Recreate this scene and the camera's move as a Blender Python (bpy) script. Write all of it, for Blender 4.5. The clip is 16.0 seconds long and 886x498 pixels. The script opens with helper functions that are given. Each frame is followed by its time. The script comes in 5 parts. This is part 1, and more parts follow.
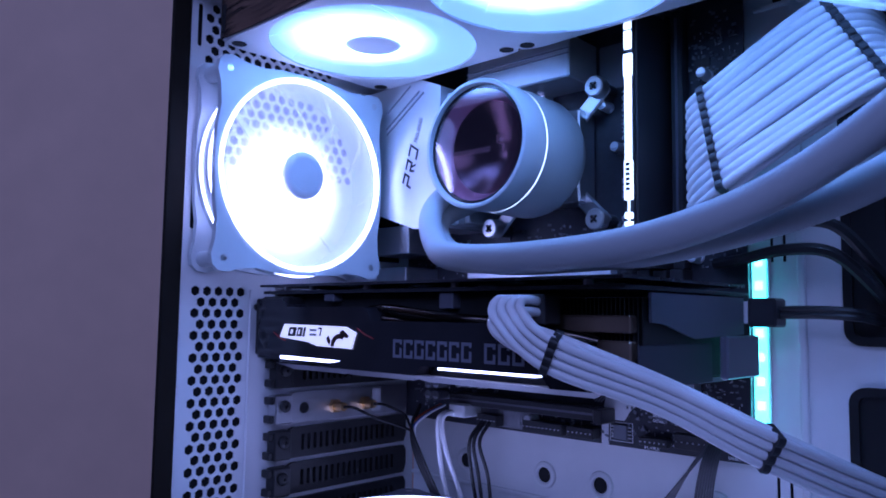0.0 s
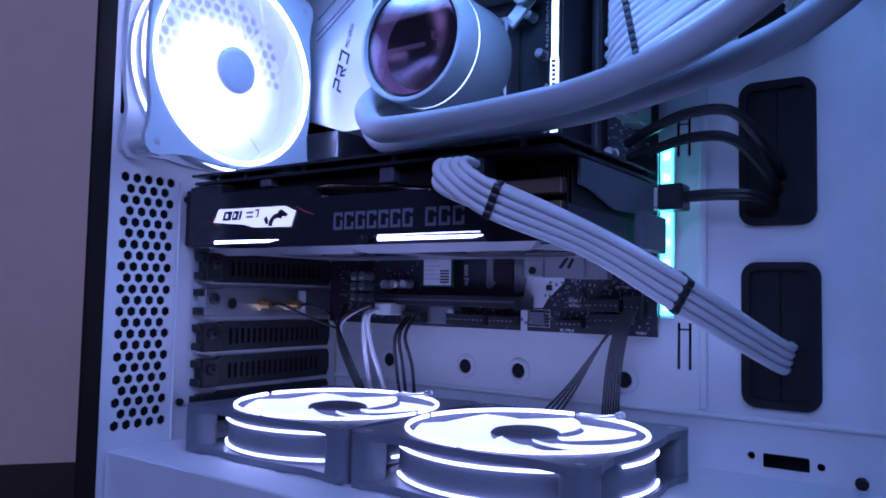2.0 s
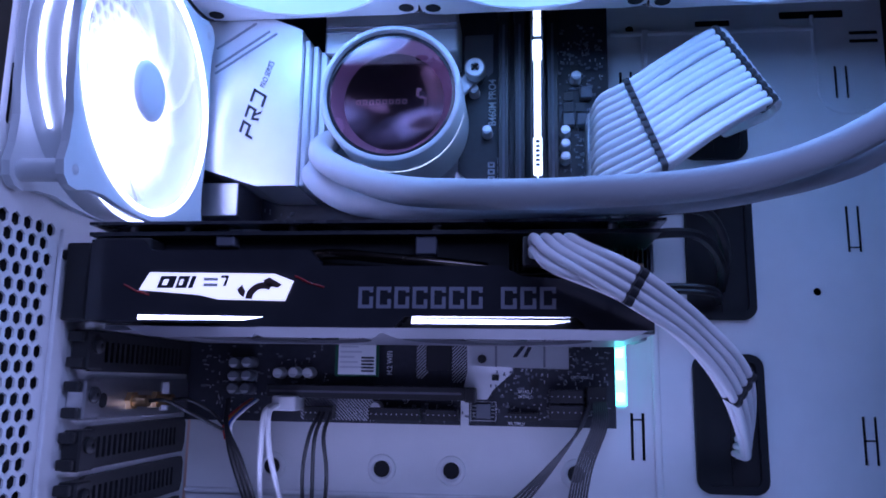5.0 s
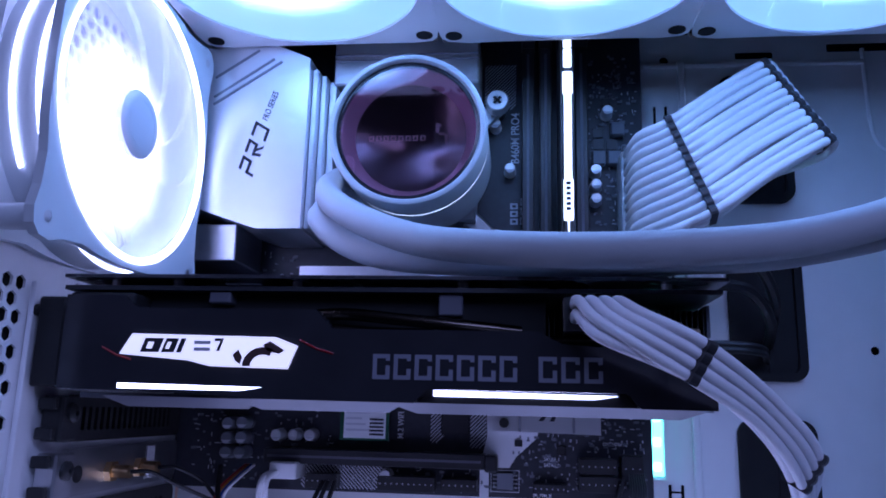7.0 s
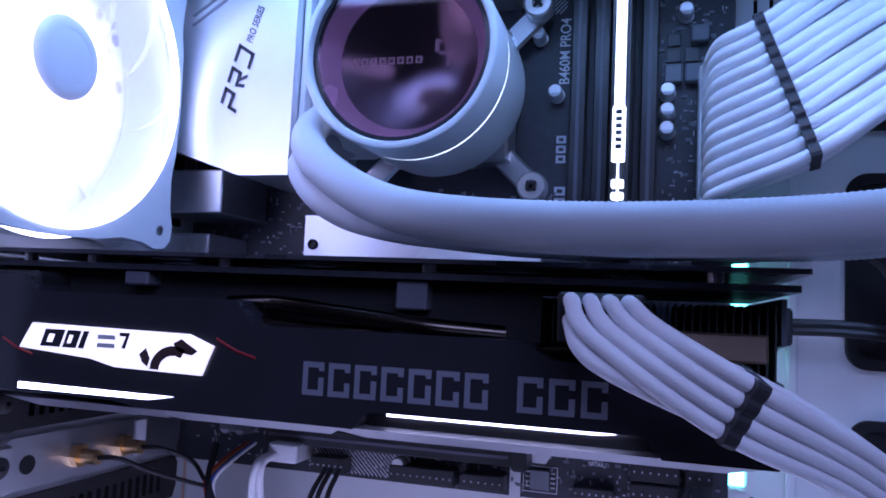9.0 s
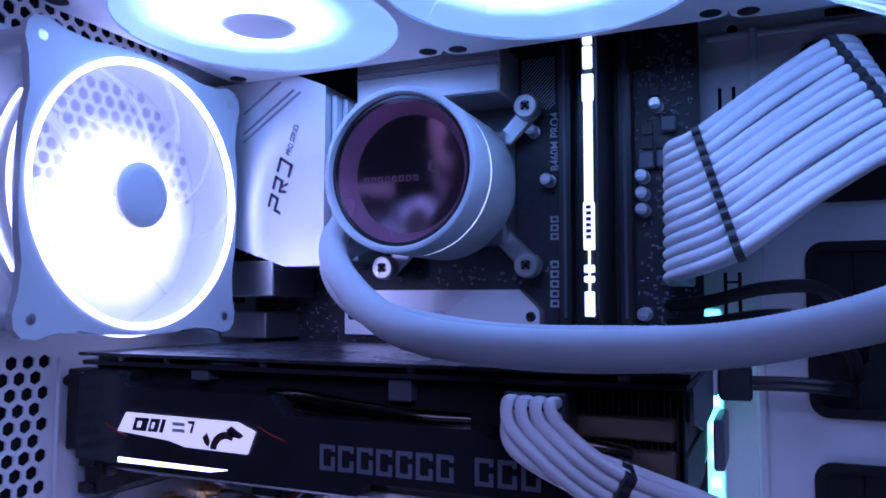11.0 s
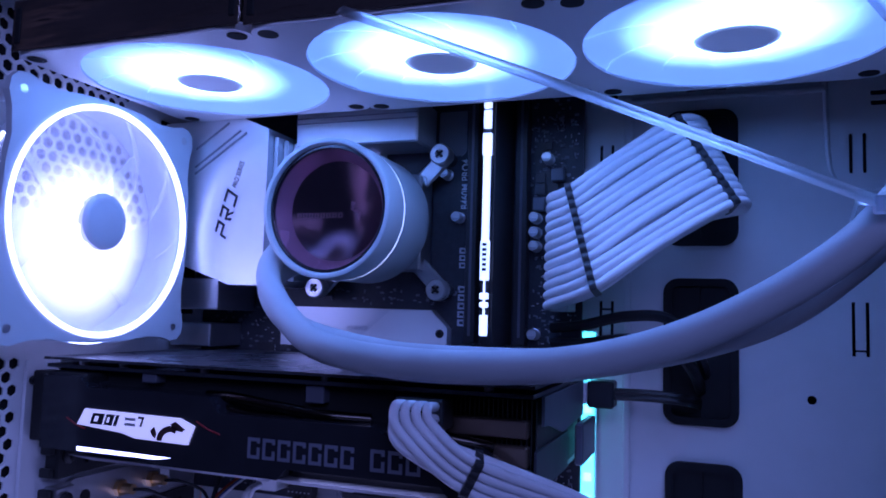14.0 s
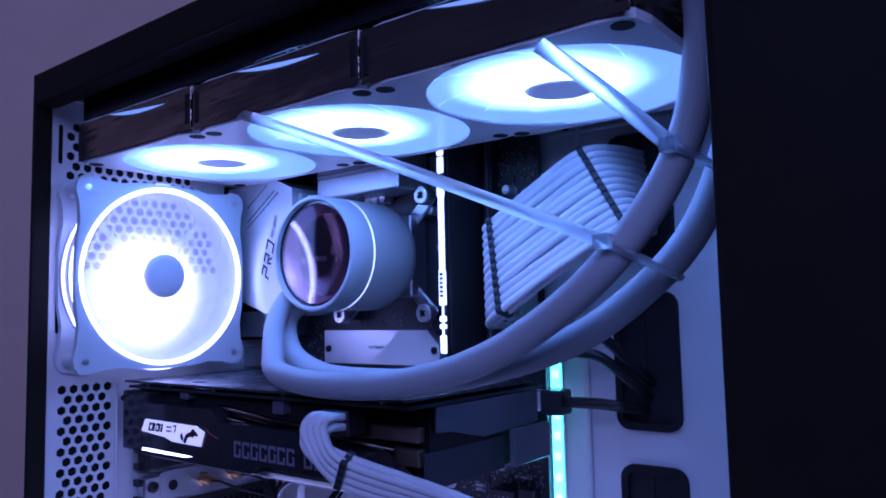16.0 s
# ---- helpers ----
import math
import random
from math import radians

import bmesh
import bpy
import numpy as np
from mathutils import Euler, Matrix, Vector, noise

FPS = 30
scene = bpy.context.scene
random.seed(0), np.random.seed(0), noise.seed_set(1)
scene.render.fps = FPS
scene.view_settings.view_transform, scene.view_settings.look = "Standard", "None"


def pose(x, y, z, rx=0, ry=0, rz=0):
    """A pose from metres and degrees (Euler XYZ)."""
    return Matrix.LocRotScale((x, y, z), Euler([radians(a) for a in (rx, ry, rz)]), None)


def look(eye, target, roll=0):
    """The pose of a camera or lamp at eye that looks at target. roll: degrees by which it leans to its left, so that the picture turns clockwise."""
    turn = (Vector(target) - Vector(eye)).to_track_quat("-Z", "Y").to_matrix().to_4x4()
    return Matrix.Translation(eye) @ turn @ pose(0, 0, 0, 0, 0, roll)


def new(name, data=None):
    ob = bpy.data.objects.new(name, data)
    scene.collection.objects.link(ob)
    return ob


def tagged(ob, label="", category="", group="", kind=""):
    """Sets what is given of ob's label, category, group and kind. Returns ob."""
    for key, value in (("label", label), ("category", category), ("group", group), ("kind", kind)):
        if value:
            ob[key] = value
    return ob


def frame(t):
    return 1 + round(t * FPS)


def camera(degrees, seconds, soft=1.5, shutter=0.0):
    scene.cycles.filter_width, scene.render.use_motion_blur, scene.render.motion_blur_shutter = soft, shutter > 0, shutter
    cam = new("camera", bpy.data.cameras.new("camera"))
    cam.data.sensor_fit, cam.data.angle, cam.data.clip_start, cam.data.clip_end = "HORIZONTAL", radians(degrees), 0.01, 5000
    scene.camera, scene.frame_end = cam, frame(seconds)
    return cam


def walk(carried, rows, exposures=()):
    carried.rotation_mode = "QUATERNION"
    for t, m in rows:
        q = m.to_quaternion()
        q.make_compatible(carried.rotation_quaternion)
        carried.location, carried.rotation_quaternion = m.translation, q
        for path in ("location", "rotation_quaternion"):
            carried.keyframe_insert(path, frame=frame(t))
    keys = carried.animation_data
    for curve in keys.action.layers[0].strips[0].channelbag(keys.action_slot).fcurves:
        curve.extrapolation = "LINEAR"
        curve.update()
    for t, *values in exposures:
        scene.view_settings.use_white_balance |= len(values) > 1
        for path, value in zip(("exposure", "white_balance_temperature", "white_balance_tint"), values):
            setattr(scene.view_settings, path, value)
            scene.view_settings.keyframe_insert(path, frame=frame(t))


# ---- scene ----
cam = camera(61.08, 16.0, soft=1.8)
# seconds, eye, yaw (left from +y), pitch, roll
ROWS = [
    (0.0, 0.2589, -0.3550, -0.0912, 43.35, 5.01, 0.74),
    (0.5, 0.2649, -0.3628, -0.1052, 42.27, 4.68, 0.37),
    (1.0, 0.2669, -0.3714, -0.1180, 41.79, 3.75, 0.57),
    (1.5, 0.2663, -0.3746, -0.1316, 39.98, 2.81, 1.05),
    (2.0, 0.2542, -0.3797, -0.1411, 35.34, 3.44, 1.19),
    (2.5, 0.2338, -0.3934, -0.1421, 31.24, 3.68, 1.00),
    (3.0, 0.1993, -0.4058, -0.1408, 26.16, 3.40, 0.45),
    (3.5, 0.1576, -0.4240, -0.1439, 21.82, 5.63, 1.75),
    (4.0, 0.1202, -0.4343, -0.1419, 17.63, 6.86, 1.75),
    (4.5, 0.0828, -0.4044, -0.1365, 8.30, 8.89, 0.48),
    (4.7, 0.0728, -0.4017, -0.1393, 6.46, 9.43, 0.71),
    (7.0, 0.0510, -0.3662, -0.1206, 6.22, 12.06, 1.45),
    (7.5, 0.0524, -0.3486, -0.1085, 7.43, 10.14, 1.42),
    (8.0, 0.0668, -0.3189, -0.0992, 9.25, 8.06, 1.71),
    (8.5, 0.0773, -0.2997, -0.0956, 11.95, 7.14, 2.58),
    (9.0, 0.0883, -0.2907, -0.0885, 16.42, 4.75, 2.73),
    (9.5, 0.0982, -0.2922, -0.0664, 19.07, 6.28, 1.40),
    (9.7, 0.1013, -0.2953, -0.0640, 20.16, 5.45, 1.12),
    (11.8, 0.1648, -0.3768, -0.0550, 25.09, 4.07, 0.90),
    (12.0, 0.1693, -0.3913, -0.0551, 25.66, 4.04, 1.22),
    (12.5, 0.1778, -0.4270, -0.0550, 25.59, 4.25, 1.26),
    (13.0, 0.1912, -0.4342, -0.0577, 24.13, 4.29, 1.37),
    (13.5, 0.1973, -0.4138, -0.0567, 22.24, 4.23, 1.92),
    (14.0, 0.1816, -0.3817, -0.0498, 20.18, 4.85, 1.67),
    (14.5, 0.1759, -0.3602, -0.0486, 19.94, 4.47, 1.56),
    (15.0, 0.2198, -0.3534, -0.0347, 23.95, 4.05, 0.43),
    (15.5, 0.2785, -0.3490, -0.0433, 30.80, 4.45, 0.81),
    (16.0, 0.3408, -0.3641, -0.0371, 38.13, 4.81, -1.25),
]


def aim(yaw, pitch):
    a, b = radians(yaw), radians(pitch)
    return Vector((-math.sin(a) * math.cos(b), math.cos(a) * math.cos(b), math.sin(b)))


walk(cam, [(t, look((x, y, z), Vector((x, y, z)) + aim(yaw, pitch), roll)) for t, x, y, z, yaw, pitch, roll in ROWS],
     exposures=[(0, 0.2, 4850, 14), (2.5, 0.38, 4850, 16), (4.5, 0.52, 5100, 12), (7, 0.26, 5200, 10), (9, 0.66, 5700, 10), (9.7, 0.56, 5700, 10), (12, -0.38, 4700, 31), (14.5, -0.36, 4700, 29), (16, -0.12, 4700, 30)])

# ---- light ----
world = bpy.data.worlds.new("world")
scene.world = world
world.use_nodes = True
bg = world.node_tree.nodes["Background"]
bg.inputs["Color"].default_value = (0.5, 0.5, 0.8, 1)
bg.inputs["Strength"].default_value = 0.3
# made-up dim bluish fill lamp behind the camera, set in an unseen wall opening
ld = bpy.data.lights.new("added_fill_light", "AREA")
ld.shape, ld.size, ld.size_y, ld.energy, ld.color = "RECTANGLE", 2.4, 0.9, 20.0, (0.50, 0.53, 1.0)
added_fill_light = new("added_fill_light", ld)
added_fill_light.matrix_basis = look((-0.716 - 0.626 * 0.4 + 0.78 * 2.66, 0.132 - 0.78 * 0.4 - 0.626 * 2.66, 1.0), (0.0, 0.0, -0.1))


# ---- helpers of the scene ----
def part(name, bm, mat, parent=None, label="", smooth=False):
    me = bpy.data.meshes.new(name)
    bmesh.ops.recalc_face_normals(bm, faces=bm.faces)
    bm.to_mesh(me)
    bm.free()
    me.materials.append(mat)
    if smooth:
        for p in me.polygons:
            p.use_smooth = True
        try:
            me.set_sharp_from_angle(angle=radians(40))
        except Exception:
            pass
    ob = new(name, me)
    if parent is not None:
        ob.parent = parent
        ob.matrix_parent_inverse = parent.matrix_world.inverted() if parent.type != "EMPTY" else parent.matrix_basis.inverted()
    if label:
        ob["label"] = label
    return ob


def thing(name, label, category, at=(0, 0, 0), group="", kind=""):
    ob = new(name)
    ob.empty_display_size = 0.01
    ob.matrix_basis = Matrix.Translation(at)
    return tagged(ob, label, category, group, kind)


def B():
    return bmesh.new()


def box(bm, x0, x1, y0, y1, z0, z1, bevel=0.0, seg=2, m=None):
    vs = [bm.verts.new(p) for p in ((x0, y0, z0), (x1, y0, z0), (x1, y1, z0), (x0, y1, z0), (x0, y0, z1), (x1, y0, z1), (x1, y1, z1), (x0, y1, z1))]
    fs = [bm.faces.new([vs[i] for i in f]) for f in ((0, 3, 2, 1), (4, 5, 6, 7), (0, 1, 5, 4), (1, 2, 6, 5), (2, 3, 7, 6), (3, 0, 4, 7))]
    out = vs
    if bevel > 0:
        es = list({e for f in fs for e in f.edges})
        r = bmesh.ops.bevel(bm, geom=es, offset=bevel, segments=seg, affect="EDGES", profile=0.5)
        out = list({v for v in r["verts"]} | {v for f in r["faces"] for v in f.verts})
    if m is not None:
        bmesh.ops.transform(bm, matrix=m, verts=[v for v in out if v.is_valid])
    return bm


def frame_at(a, b):
    """Turn that takes z to the way from a to b."""
    return (Vector(b) - Vector(a)).to_track_quat("Z", "Y").to_matrix().to_4x4()


def cyl(bm, a, b, r, seg=24, r2=None, caps=True):
    a, b = Vector(a), Vector(b)
    m = frame_at(a, b)
    r2 = r if r2 is None else r2
    ra = [bm.verts.new(a + m @ Vector((r * math.cos(2 * math.pi * i / seg), r * math.sin(2 * math.pi * i / seg), 0))) for i in range(seg)]
    rb = [bm.verts.new(b + m @ Vector((r2 * math.cos(2 * math.pi * i / seg), r2 * math.sin(2 * math.pi * i / seg), 0))) for i in range(seg)]
    for i in range(seg):
        j = (i + 1) % seg
        bm.faces.new((ra[i], ra[j], rb[j], rb[i]))
    if caps:
        bm.faces.new(ra[::-1])
        bm.faces.new(rb)
    return bm


def lathe(bm, a, way, prof, seg=48, closed=False):
    """Turns a profile of (radius, height) round the axis from a along way."""
    a = Vector(a)
    m = frame_at(a, a + Vector(way))
    rings = []
    for r, h in prof:
        if r < 1e-6:
            rings.append([bm.verts.new(a + m @ Vector((0, 0, h)))])
        else:
            rings.append([bm.verts.new(a + m @ Vector((r * math.cos(2 * math.pi * i / seg), r * math.sin(2 * math.pi * i / seg), h))) for i in range(seg)])
    pairs = list(zip(rings[:-1], rings[1:]))
    if closed:
        pairs.append((rings[-1], rings[0]))
    for p, q in pairs:
        for i in range(seg):
            j = (i + 1) % seg
            if len(p) == 1 and len(q) == 1:
                continue
            if len(p) == 1:
                bm.faces.new((p[0], q[j], q[i]))
            elif len(q) == 1:
                bm.faces.new((p[i], p[j], q[0]))
            else:
                bm.faces.new((p[i], p[j], q[j], q[i]))
    return bm


def smooth_path(pts, n=8):
    """Catmull-Rom through the points."""
    P = [Vector(p) for p in pts]
    P = [2 * P[0] - P[1]] + P + [2 * P[-1] - P[-2]]
    out = []
    for i in range(1, len(P) - 2):
        for k in range(n):
            t = k / n
            a, b, c, d = P[i - 1 : i + 3]
            out.append(0.5 * ((2 * b) + (c - a) * t + (2 * a - 5 * b + 4 * c - d) * t * t + (3 * b - 3 * c + d - a) * t * t * t))
    return out + [P[-2]]


def sweep(bm, pts, r, seg=12, flat=1.0, caps=True):
    """A round (or flattened) cord along the points; r may be a function of 0..1."""
    P = [Vector(p) for p in pts]
    rings, up = [], None
    for i, p in enumerate(P):
        t = (P[min(i + 1, len(P) - 1)] - P[max(i - 1, 0)]).normalized()
        if up is None:
            up = t.orthogonal().normalized()
        up = (up - t * up.dot(t)).normalized()
        side = t.cross(up)
        rr = r(i / (len(P) - 1)) if callable(r) else r
        rings.append([bm.verts.new(p + rr * (math.cos(2 * math.pi * k / seg) * up + flat * math.sin(2 * math.pi * k / seg) * side)) for k in range(seg)])
    for p, q in zip(rings[:-1], rings[1:]):
        for i in range(seg):
            j = (i + 1) % seg
            bm.faces.new((p[i], p[j], q[j], q[i]))
    if caps:
        bm.faces.new(rings[0][::-1])
        bm.faces.new(rings[-1])
    return bm


def rrect(x0, x1, y0, y1, r, n=6):
    pts = []
    for cx, cy, a0 in ((x1 - r, y1 - r, 0), (x0 + r, y1 - r, 90), (x0 + r, y0 + r, 180), (x1 - r, y0 + r, 270)):
        for k in range(n + 1):
            a = radians(a0 + 90 * k / n)
            pts.append((cx + r * math.cos(a), cy + r * math.sin(a)))
    return pts


def ngon(cx, cy, r, n, a0=0.0):
    return [(cx + r * math.cos(2 * math.pi * k / n + a0), cy + r * math.sin(2 * math.pi * k / n + a0)) for k in range(n)]


def plate(bm, outer, holes, thick, m):
    """A sheet with holes, given in two dimensions, from w = 0 to w = thick, laid into the world by m."""
    from mathutils.geometry import tessellate_polygon
    loops = [[Vector((*p, 0)) for p in lp] for lp in [outer, *holes]]
    tris = tessellate_polygon(loops)
    flat = [p for lp in loops for p in lp]
    lo = [bm.verts.new(m @ p) for p in flat]
    hi = [bm.verts.new(m @ (p + Vector((0, 0, thick)))) for p in flat]
    for t in tris:
        try:
            bm.faces.new([lo[i] for i in t])
            bm.faces.new([hi[i] for i in reversed(t)])
        except ValueError:
            pass
    k = 0
    for lp in loops:
        n = len(lp)
        for i in range(n):
            j = (i + 1) % n
            bm.faces.new((lo[k + i], lo[k + j], hi[k + j], hi[k + i]))
        k += n
    return bm


def axes(o, u, v):
    """Sheet coordinates: u and v run along these ways from o, w along u x v."""
    u, v = Vector(u), Vector(v)
    w = u.cross(v)
    return Matrix(((u.x, v.x, w.x, o[0]), (u.y, v.y, w.y, o[1]), (u.z, v.z, w.z, o[2]), (0, 0, 0, 1)))


def facing(x, y, z, turn=0.0):
    """Writing that faces -y, its foot at (x, y, z), turned in its plane."""
    return Matrix.Translation((x, y, z)) @ Matrix.Rotation(radians(90), 4, "X") @ Matrix.Rotation(radians(turn), 4, "Z")


def lettering(name, body, size, m, mat, parent, depth=0.0001, squeeze=1.0, shear=0.0, align="LEFT", weight=0.0):
    cu = bpy.data.curves.new(name, "FONT")
    cu.offset = weight
    cu.body, cu.size, cu.extrude, cu.shear, cu.align_x = body, size, depth, shear, align
    tmp = bpy.data.objects.new(name, cu)
    scene.collection.objects.link(tmp)
    dg = bpy.context.evaluated_depsgraph_get()
    dg.update()
    me = bpy.data.meshes.new_from_object(tmp.evaluated_get(dg))
    bpy.data.objects.remove(tmp)
    me.transform(m @ Matrix.Diagonal((squeeze, 1, 1, 1)))
    me.materials.clear()
    me.materials.append(mat)
    ob = new(name, me)
    ob.parent = parent
    ob.matrix_parent_inverse = parent.matrix_basis.inverted()
    return ob


# ---- materials ----
def material(name, color, rough=0.5, metal=0.0, grain=None, var=0.15, bump=0.0, bump_scale=400.0, coat=0.0, spec=0.5, sss=0.0):
    """Paint, plastic or metal with fine grain and slow stains."""
    m = bpy.data.materials.new(name)
    m.use_nodes = True
    nt = m.node_tree
    b = nt.nodes["Principled BSDF"]
    b.inputs["Roughness"].default_value = rough
    b.inputs["Metallic"].default_value = metal
    b.inputs["Specular IOR Level"].default_value = spec
    b.inputs["Coat Weight"].default_value = coat
    tc = nt.nodes.new("ShaderNodeTexCoord")
    n1 = nt.nodes.new("ShaderNodeTexNoise")
    n1.inputs["Scale"].default_value = grain or 60.0
    n1.inputs["Detail"].default_value = 6.0
    nt.links.new(tc.outputs["Object"], n1.inputs["Vector"])
    n2 = nt.nodes.new("ShaderNodeTexNoise")
    n2.inputs["Scale"].default_value = 9.0
    nt.links.new(tc.outputs["Object"], n2.inputs["Vector"])
    mul = nt.nodes.new("ShaderNodeMath")
    mul.operation = "ADD"
    nt.links.new(n1.outputs["Fac"], mul.inputs[0])
    nt.links.new(n2.outputs["Fac"], mul.inputs[1])
    ramp = nt.nodes.new("ShaderNodeMapRange")
    ramp.inputs["From Min"].default_value, ramp.inputs["From Max"].default_value = 0.6, 1.4
    nt.links.new(mul.outputs[0], ramp.inputs["Value"])
    mix = nt.nodes.new("ShaderNodeMix")
    mix.data_type = "RGBA"
    mix.inputs["A"].default_value = (*[c * (1 - var) for c in color], 1)
    mix.inputs["B"].default_value = (*[min(1, c * (1 + var)) for c in color], 1)
    nt.links.new(ramp.outputs[0], mix.inputs["Factor"])
    nt.links.new(mix.outputs["Result"], b.inputs["Base Color"])
    rr = nt.nodes.new("ShaderNodeMapRange")
    rr.inputs["To Min"].default_value, rr.inputs["To Max"].default_value = max(0.02, rough - 0.08), min(1, rough + 0.08)
    nt.links.new(n1.outputs["Fac"], rr.inputs["Value"])
    nt.links.new(rr.outputs[0], b.inputs["Roughness"])
    if bump > 0:
        n3 = nt.nodes.new("ShaderNodeTexNoise")
        n3.inputs["Scale"].default_value = bump_scale
        nt.links.new(tc.outputs["Object"], n3.inputs["Vector"])
        bp = nt.nodes.new("ShaderNodeBump")
        bp.inputs["Strength"].default_value = bump
        bp.inputs["Distance"].default_value = 0.0004
        nt.links.new(n3.outputs["Fac"], bp.inputs["Height"])
        nt.links.new(bp.outputs[0], b.inputs["Normal"])
    return m


def glow(name, color, strength):
    m = bpy.data.materials.new(name)
    m.use_nodes = True
    b = m.node_tree.nodes["Principled BSDF"]
    b.inputs["Base Color"].default_value = (0.8, 0.8, 0.8, 1)
    b.inputs["Emission Color"].default_value = (*color, 1)
    b.inputs["Emission Strength"].default_value = strength
    return m


def painted_glow_blade(name, color, near, far, clear, r0=0.018, r1=0.056, shift=(0.0, 0.0)):
    """Frosted blades with the hub diodes' light painted in as emission: bright near the shift point, fading outwards,
    partly see-through.
    """
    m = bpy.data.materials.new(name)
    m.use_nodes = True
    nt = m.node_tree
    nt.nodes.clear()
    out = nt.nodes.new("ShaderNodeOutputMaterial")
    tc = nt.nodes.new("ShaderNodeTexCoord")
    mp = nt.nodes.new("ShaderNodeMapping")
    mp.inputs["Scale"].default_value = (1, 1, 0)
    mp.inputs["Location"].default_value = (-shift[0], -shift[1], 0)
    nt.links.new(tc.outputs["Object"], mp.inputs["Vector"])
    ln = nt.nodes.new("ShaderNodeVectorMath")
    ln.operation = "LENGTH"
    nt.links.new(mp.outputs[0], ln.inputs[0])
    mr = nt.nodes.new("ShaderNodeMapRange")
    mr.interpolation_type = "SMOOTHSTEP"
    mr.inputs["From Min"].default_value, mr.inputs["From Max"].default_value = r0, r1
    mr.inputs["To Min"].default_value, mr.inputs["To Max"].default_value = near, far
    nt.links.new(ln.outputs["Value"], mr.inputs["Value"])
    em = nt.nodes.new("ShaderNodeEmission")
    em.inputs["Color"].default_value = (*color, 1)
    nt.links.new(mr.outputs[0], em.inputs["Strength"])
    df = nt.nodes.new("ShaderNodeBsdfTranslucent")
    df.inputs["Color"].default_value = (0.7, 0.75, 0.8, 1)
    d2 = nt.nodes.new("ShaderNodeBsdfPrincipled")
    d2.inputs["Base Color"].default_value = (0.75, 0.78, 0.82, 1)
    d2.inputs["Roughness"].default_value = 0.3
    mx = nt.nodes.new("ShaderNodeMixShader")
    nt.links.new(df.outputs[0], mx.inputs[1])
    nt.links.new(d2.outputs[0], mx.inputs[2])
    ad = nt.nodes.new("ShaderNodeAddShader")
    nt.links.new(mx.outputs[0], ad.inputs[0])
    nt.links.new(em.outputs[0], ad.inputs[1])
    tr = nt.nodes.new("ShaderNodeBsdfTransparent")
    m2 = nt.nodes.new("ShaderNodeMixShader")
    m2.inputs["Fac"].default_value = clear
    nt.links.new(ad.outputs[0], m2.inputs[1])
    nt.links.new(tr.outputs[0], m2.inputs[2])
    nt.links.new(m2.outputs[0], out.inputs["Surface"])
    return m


WHITE_STEEL = material("white_powder_coat", (0.78, 0.78, 0.8), 0.45, var=0.05, bump=0.15, bump_scale=1500)
WHITE_PLASTIC = material("white_plastic", (0.8, 0.8, 0.82), 0.32, var=0.04, bump=0.05, bump_scale=900)
SILVER = material("brushed_aluminium_cover", (0.72, 0.73, 0.76), 0.36, metal=0.75, var=0.06, bump=0.1, bump_scale=1200)
STEEL = material("bare_steel", (0.6, 0.6, 0.62), 0.32, metal=1.0, var=0.12, bump=0.1)
BLACK = material("black_plastic", (0.03, 0.03, 0.034), 0.35, var=0.3, bump=0.1, bump_scale=900)
PANEL_BLACK = material("matt_black_panel", (0.013, 0.010, 0.007), 0.7, var=0.3, spec=0.18)
WIRE_GREY = material("dark_grey_wire", (0.045, 0.045, 0.05), 0.5, var=0.2)
PRINT_DIM = material("dim_print_under_glass", (0.2, 0.12, 0.14), 0.5)
BLACK_GLOSS = material("black_gloss_plastic", (0.026, 0.026, 0.032), 0.16, var=0.2)
BLACK_MATTE = material("black_rubber", (0.016, 0.016, 0.018), 0.7, var=0.3, bump=0.2, spec=0.25)
BLACK_METAL = material("black_coated_steel", (0.02, 0.02, 0.022), 0.42, var=0.3, bump=0.2, bump_scale=1500, spec=0.35)
PCB = material("black_circuit_board", (0.03, 0.032, 0.042), 0.45, var=0.35, grain=300)
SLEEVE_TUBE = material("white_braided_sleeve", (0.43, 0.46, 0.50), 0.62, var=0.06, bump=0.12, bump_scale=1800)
SLEEVE = material("white_cable_sleeve", (0.8, 0.8, 0.84), 0.55, var=0.05, bump=0.4, bump_scale=2500)
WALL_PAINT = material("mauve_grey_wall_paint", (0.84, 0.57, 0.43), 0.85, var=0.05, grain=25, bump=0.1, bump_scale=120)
# dark slate for the unseen walls and ceiling, to hold down bounced light
WALL_LOW_BOUNCE = material("low_bounce_wall", (0.16, 0.16, 0.2), 0.85, var=0.05, grain=25)
DESK = material("black_desk_laminate", (0.010, 0.009, 0.009), 0.6, var=0.3, spec=0.2)
PAD = material("grey_hub_plastic", (0.55, 0.56, 0.6), 0.4, var=0.05)
FRAME_TINT = material("pale_fan_plastic", (0.62, 0.66, 0.7), 0.35, var=0.06)
PRINT_GREY = material("grey_print", (0.5, 0.5, 0.55), 0.5)
PRINT_WHITE = material("white_silkscreen", (0.75, 0.75, 0.78), 0.6)
PRINT_DARK = material("dark_print", (0.02, 0.02, 0.03), 0.5)
LED_COOL = glow("cool_white_light_ring", (0.62, 0.6, 1.0), 5.0)
LED_CYAN = glow("cyan_light_strip", (0.2, 0.9, 0.85), 3.6)
LED_DOT = glow("cyan_diode", (0.3, 1.0, 0.9), 5.0)
LED_BAR = glow("memory_light_bar", (0.75, 0.8, 1.0), 1.8)
LED_LOGO = glow("lit_card_badge", (0.85, 0.74, 1.0), 0.72)
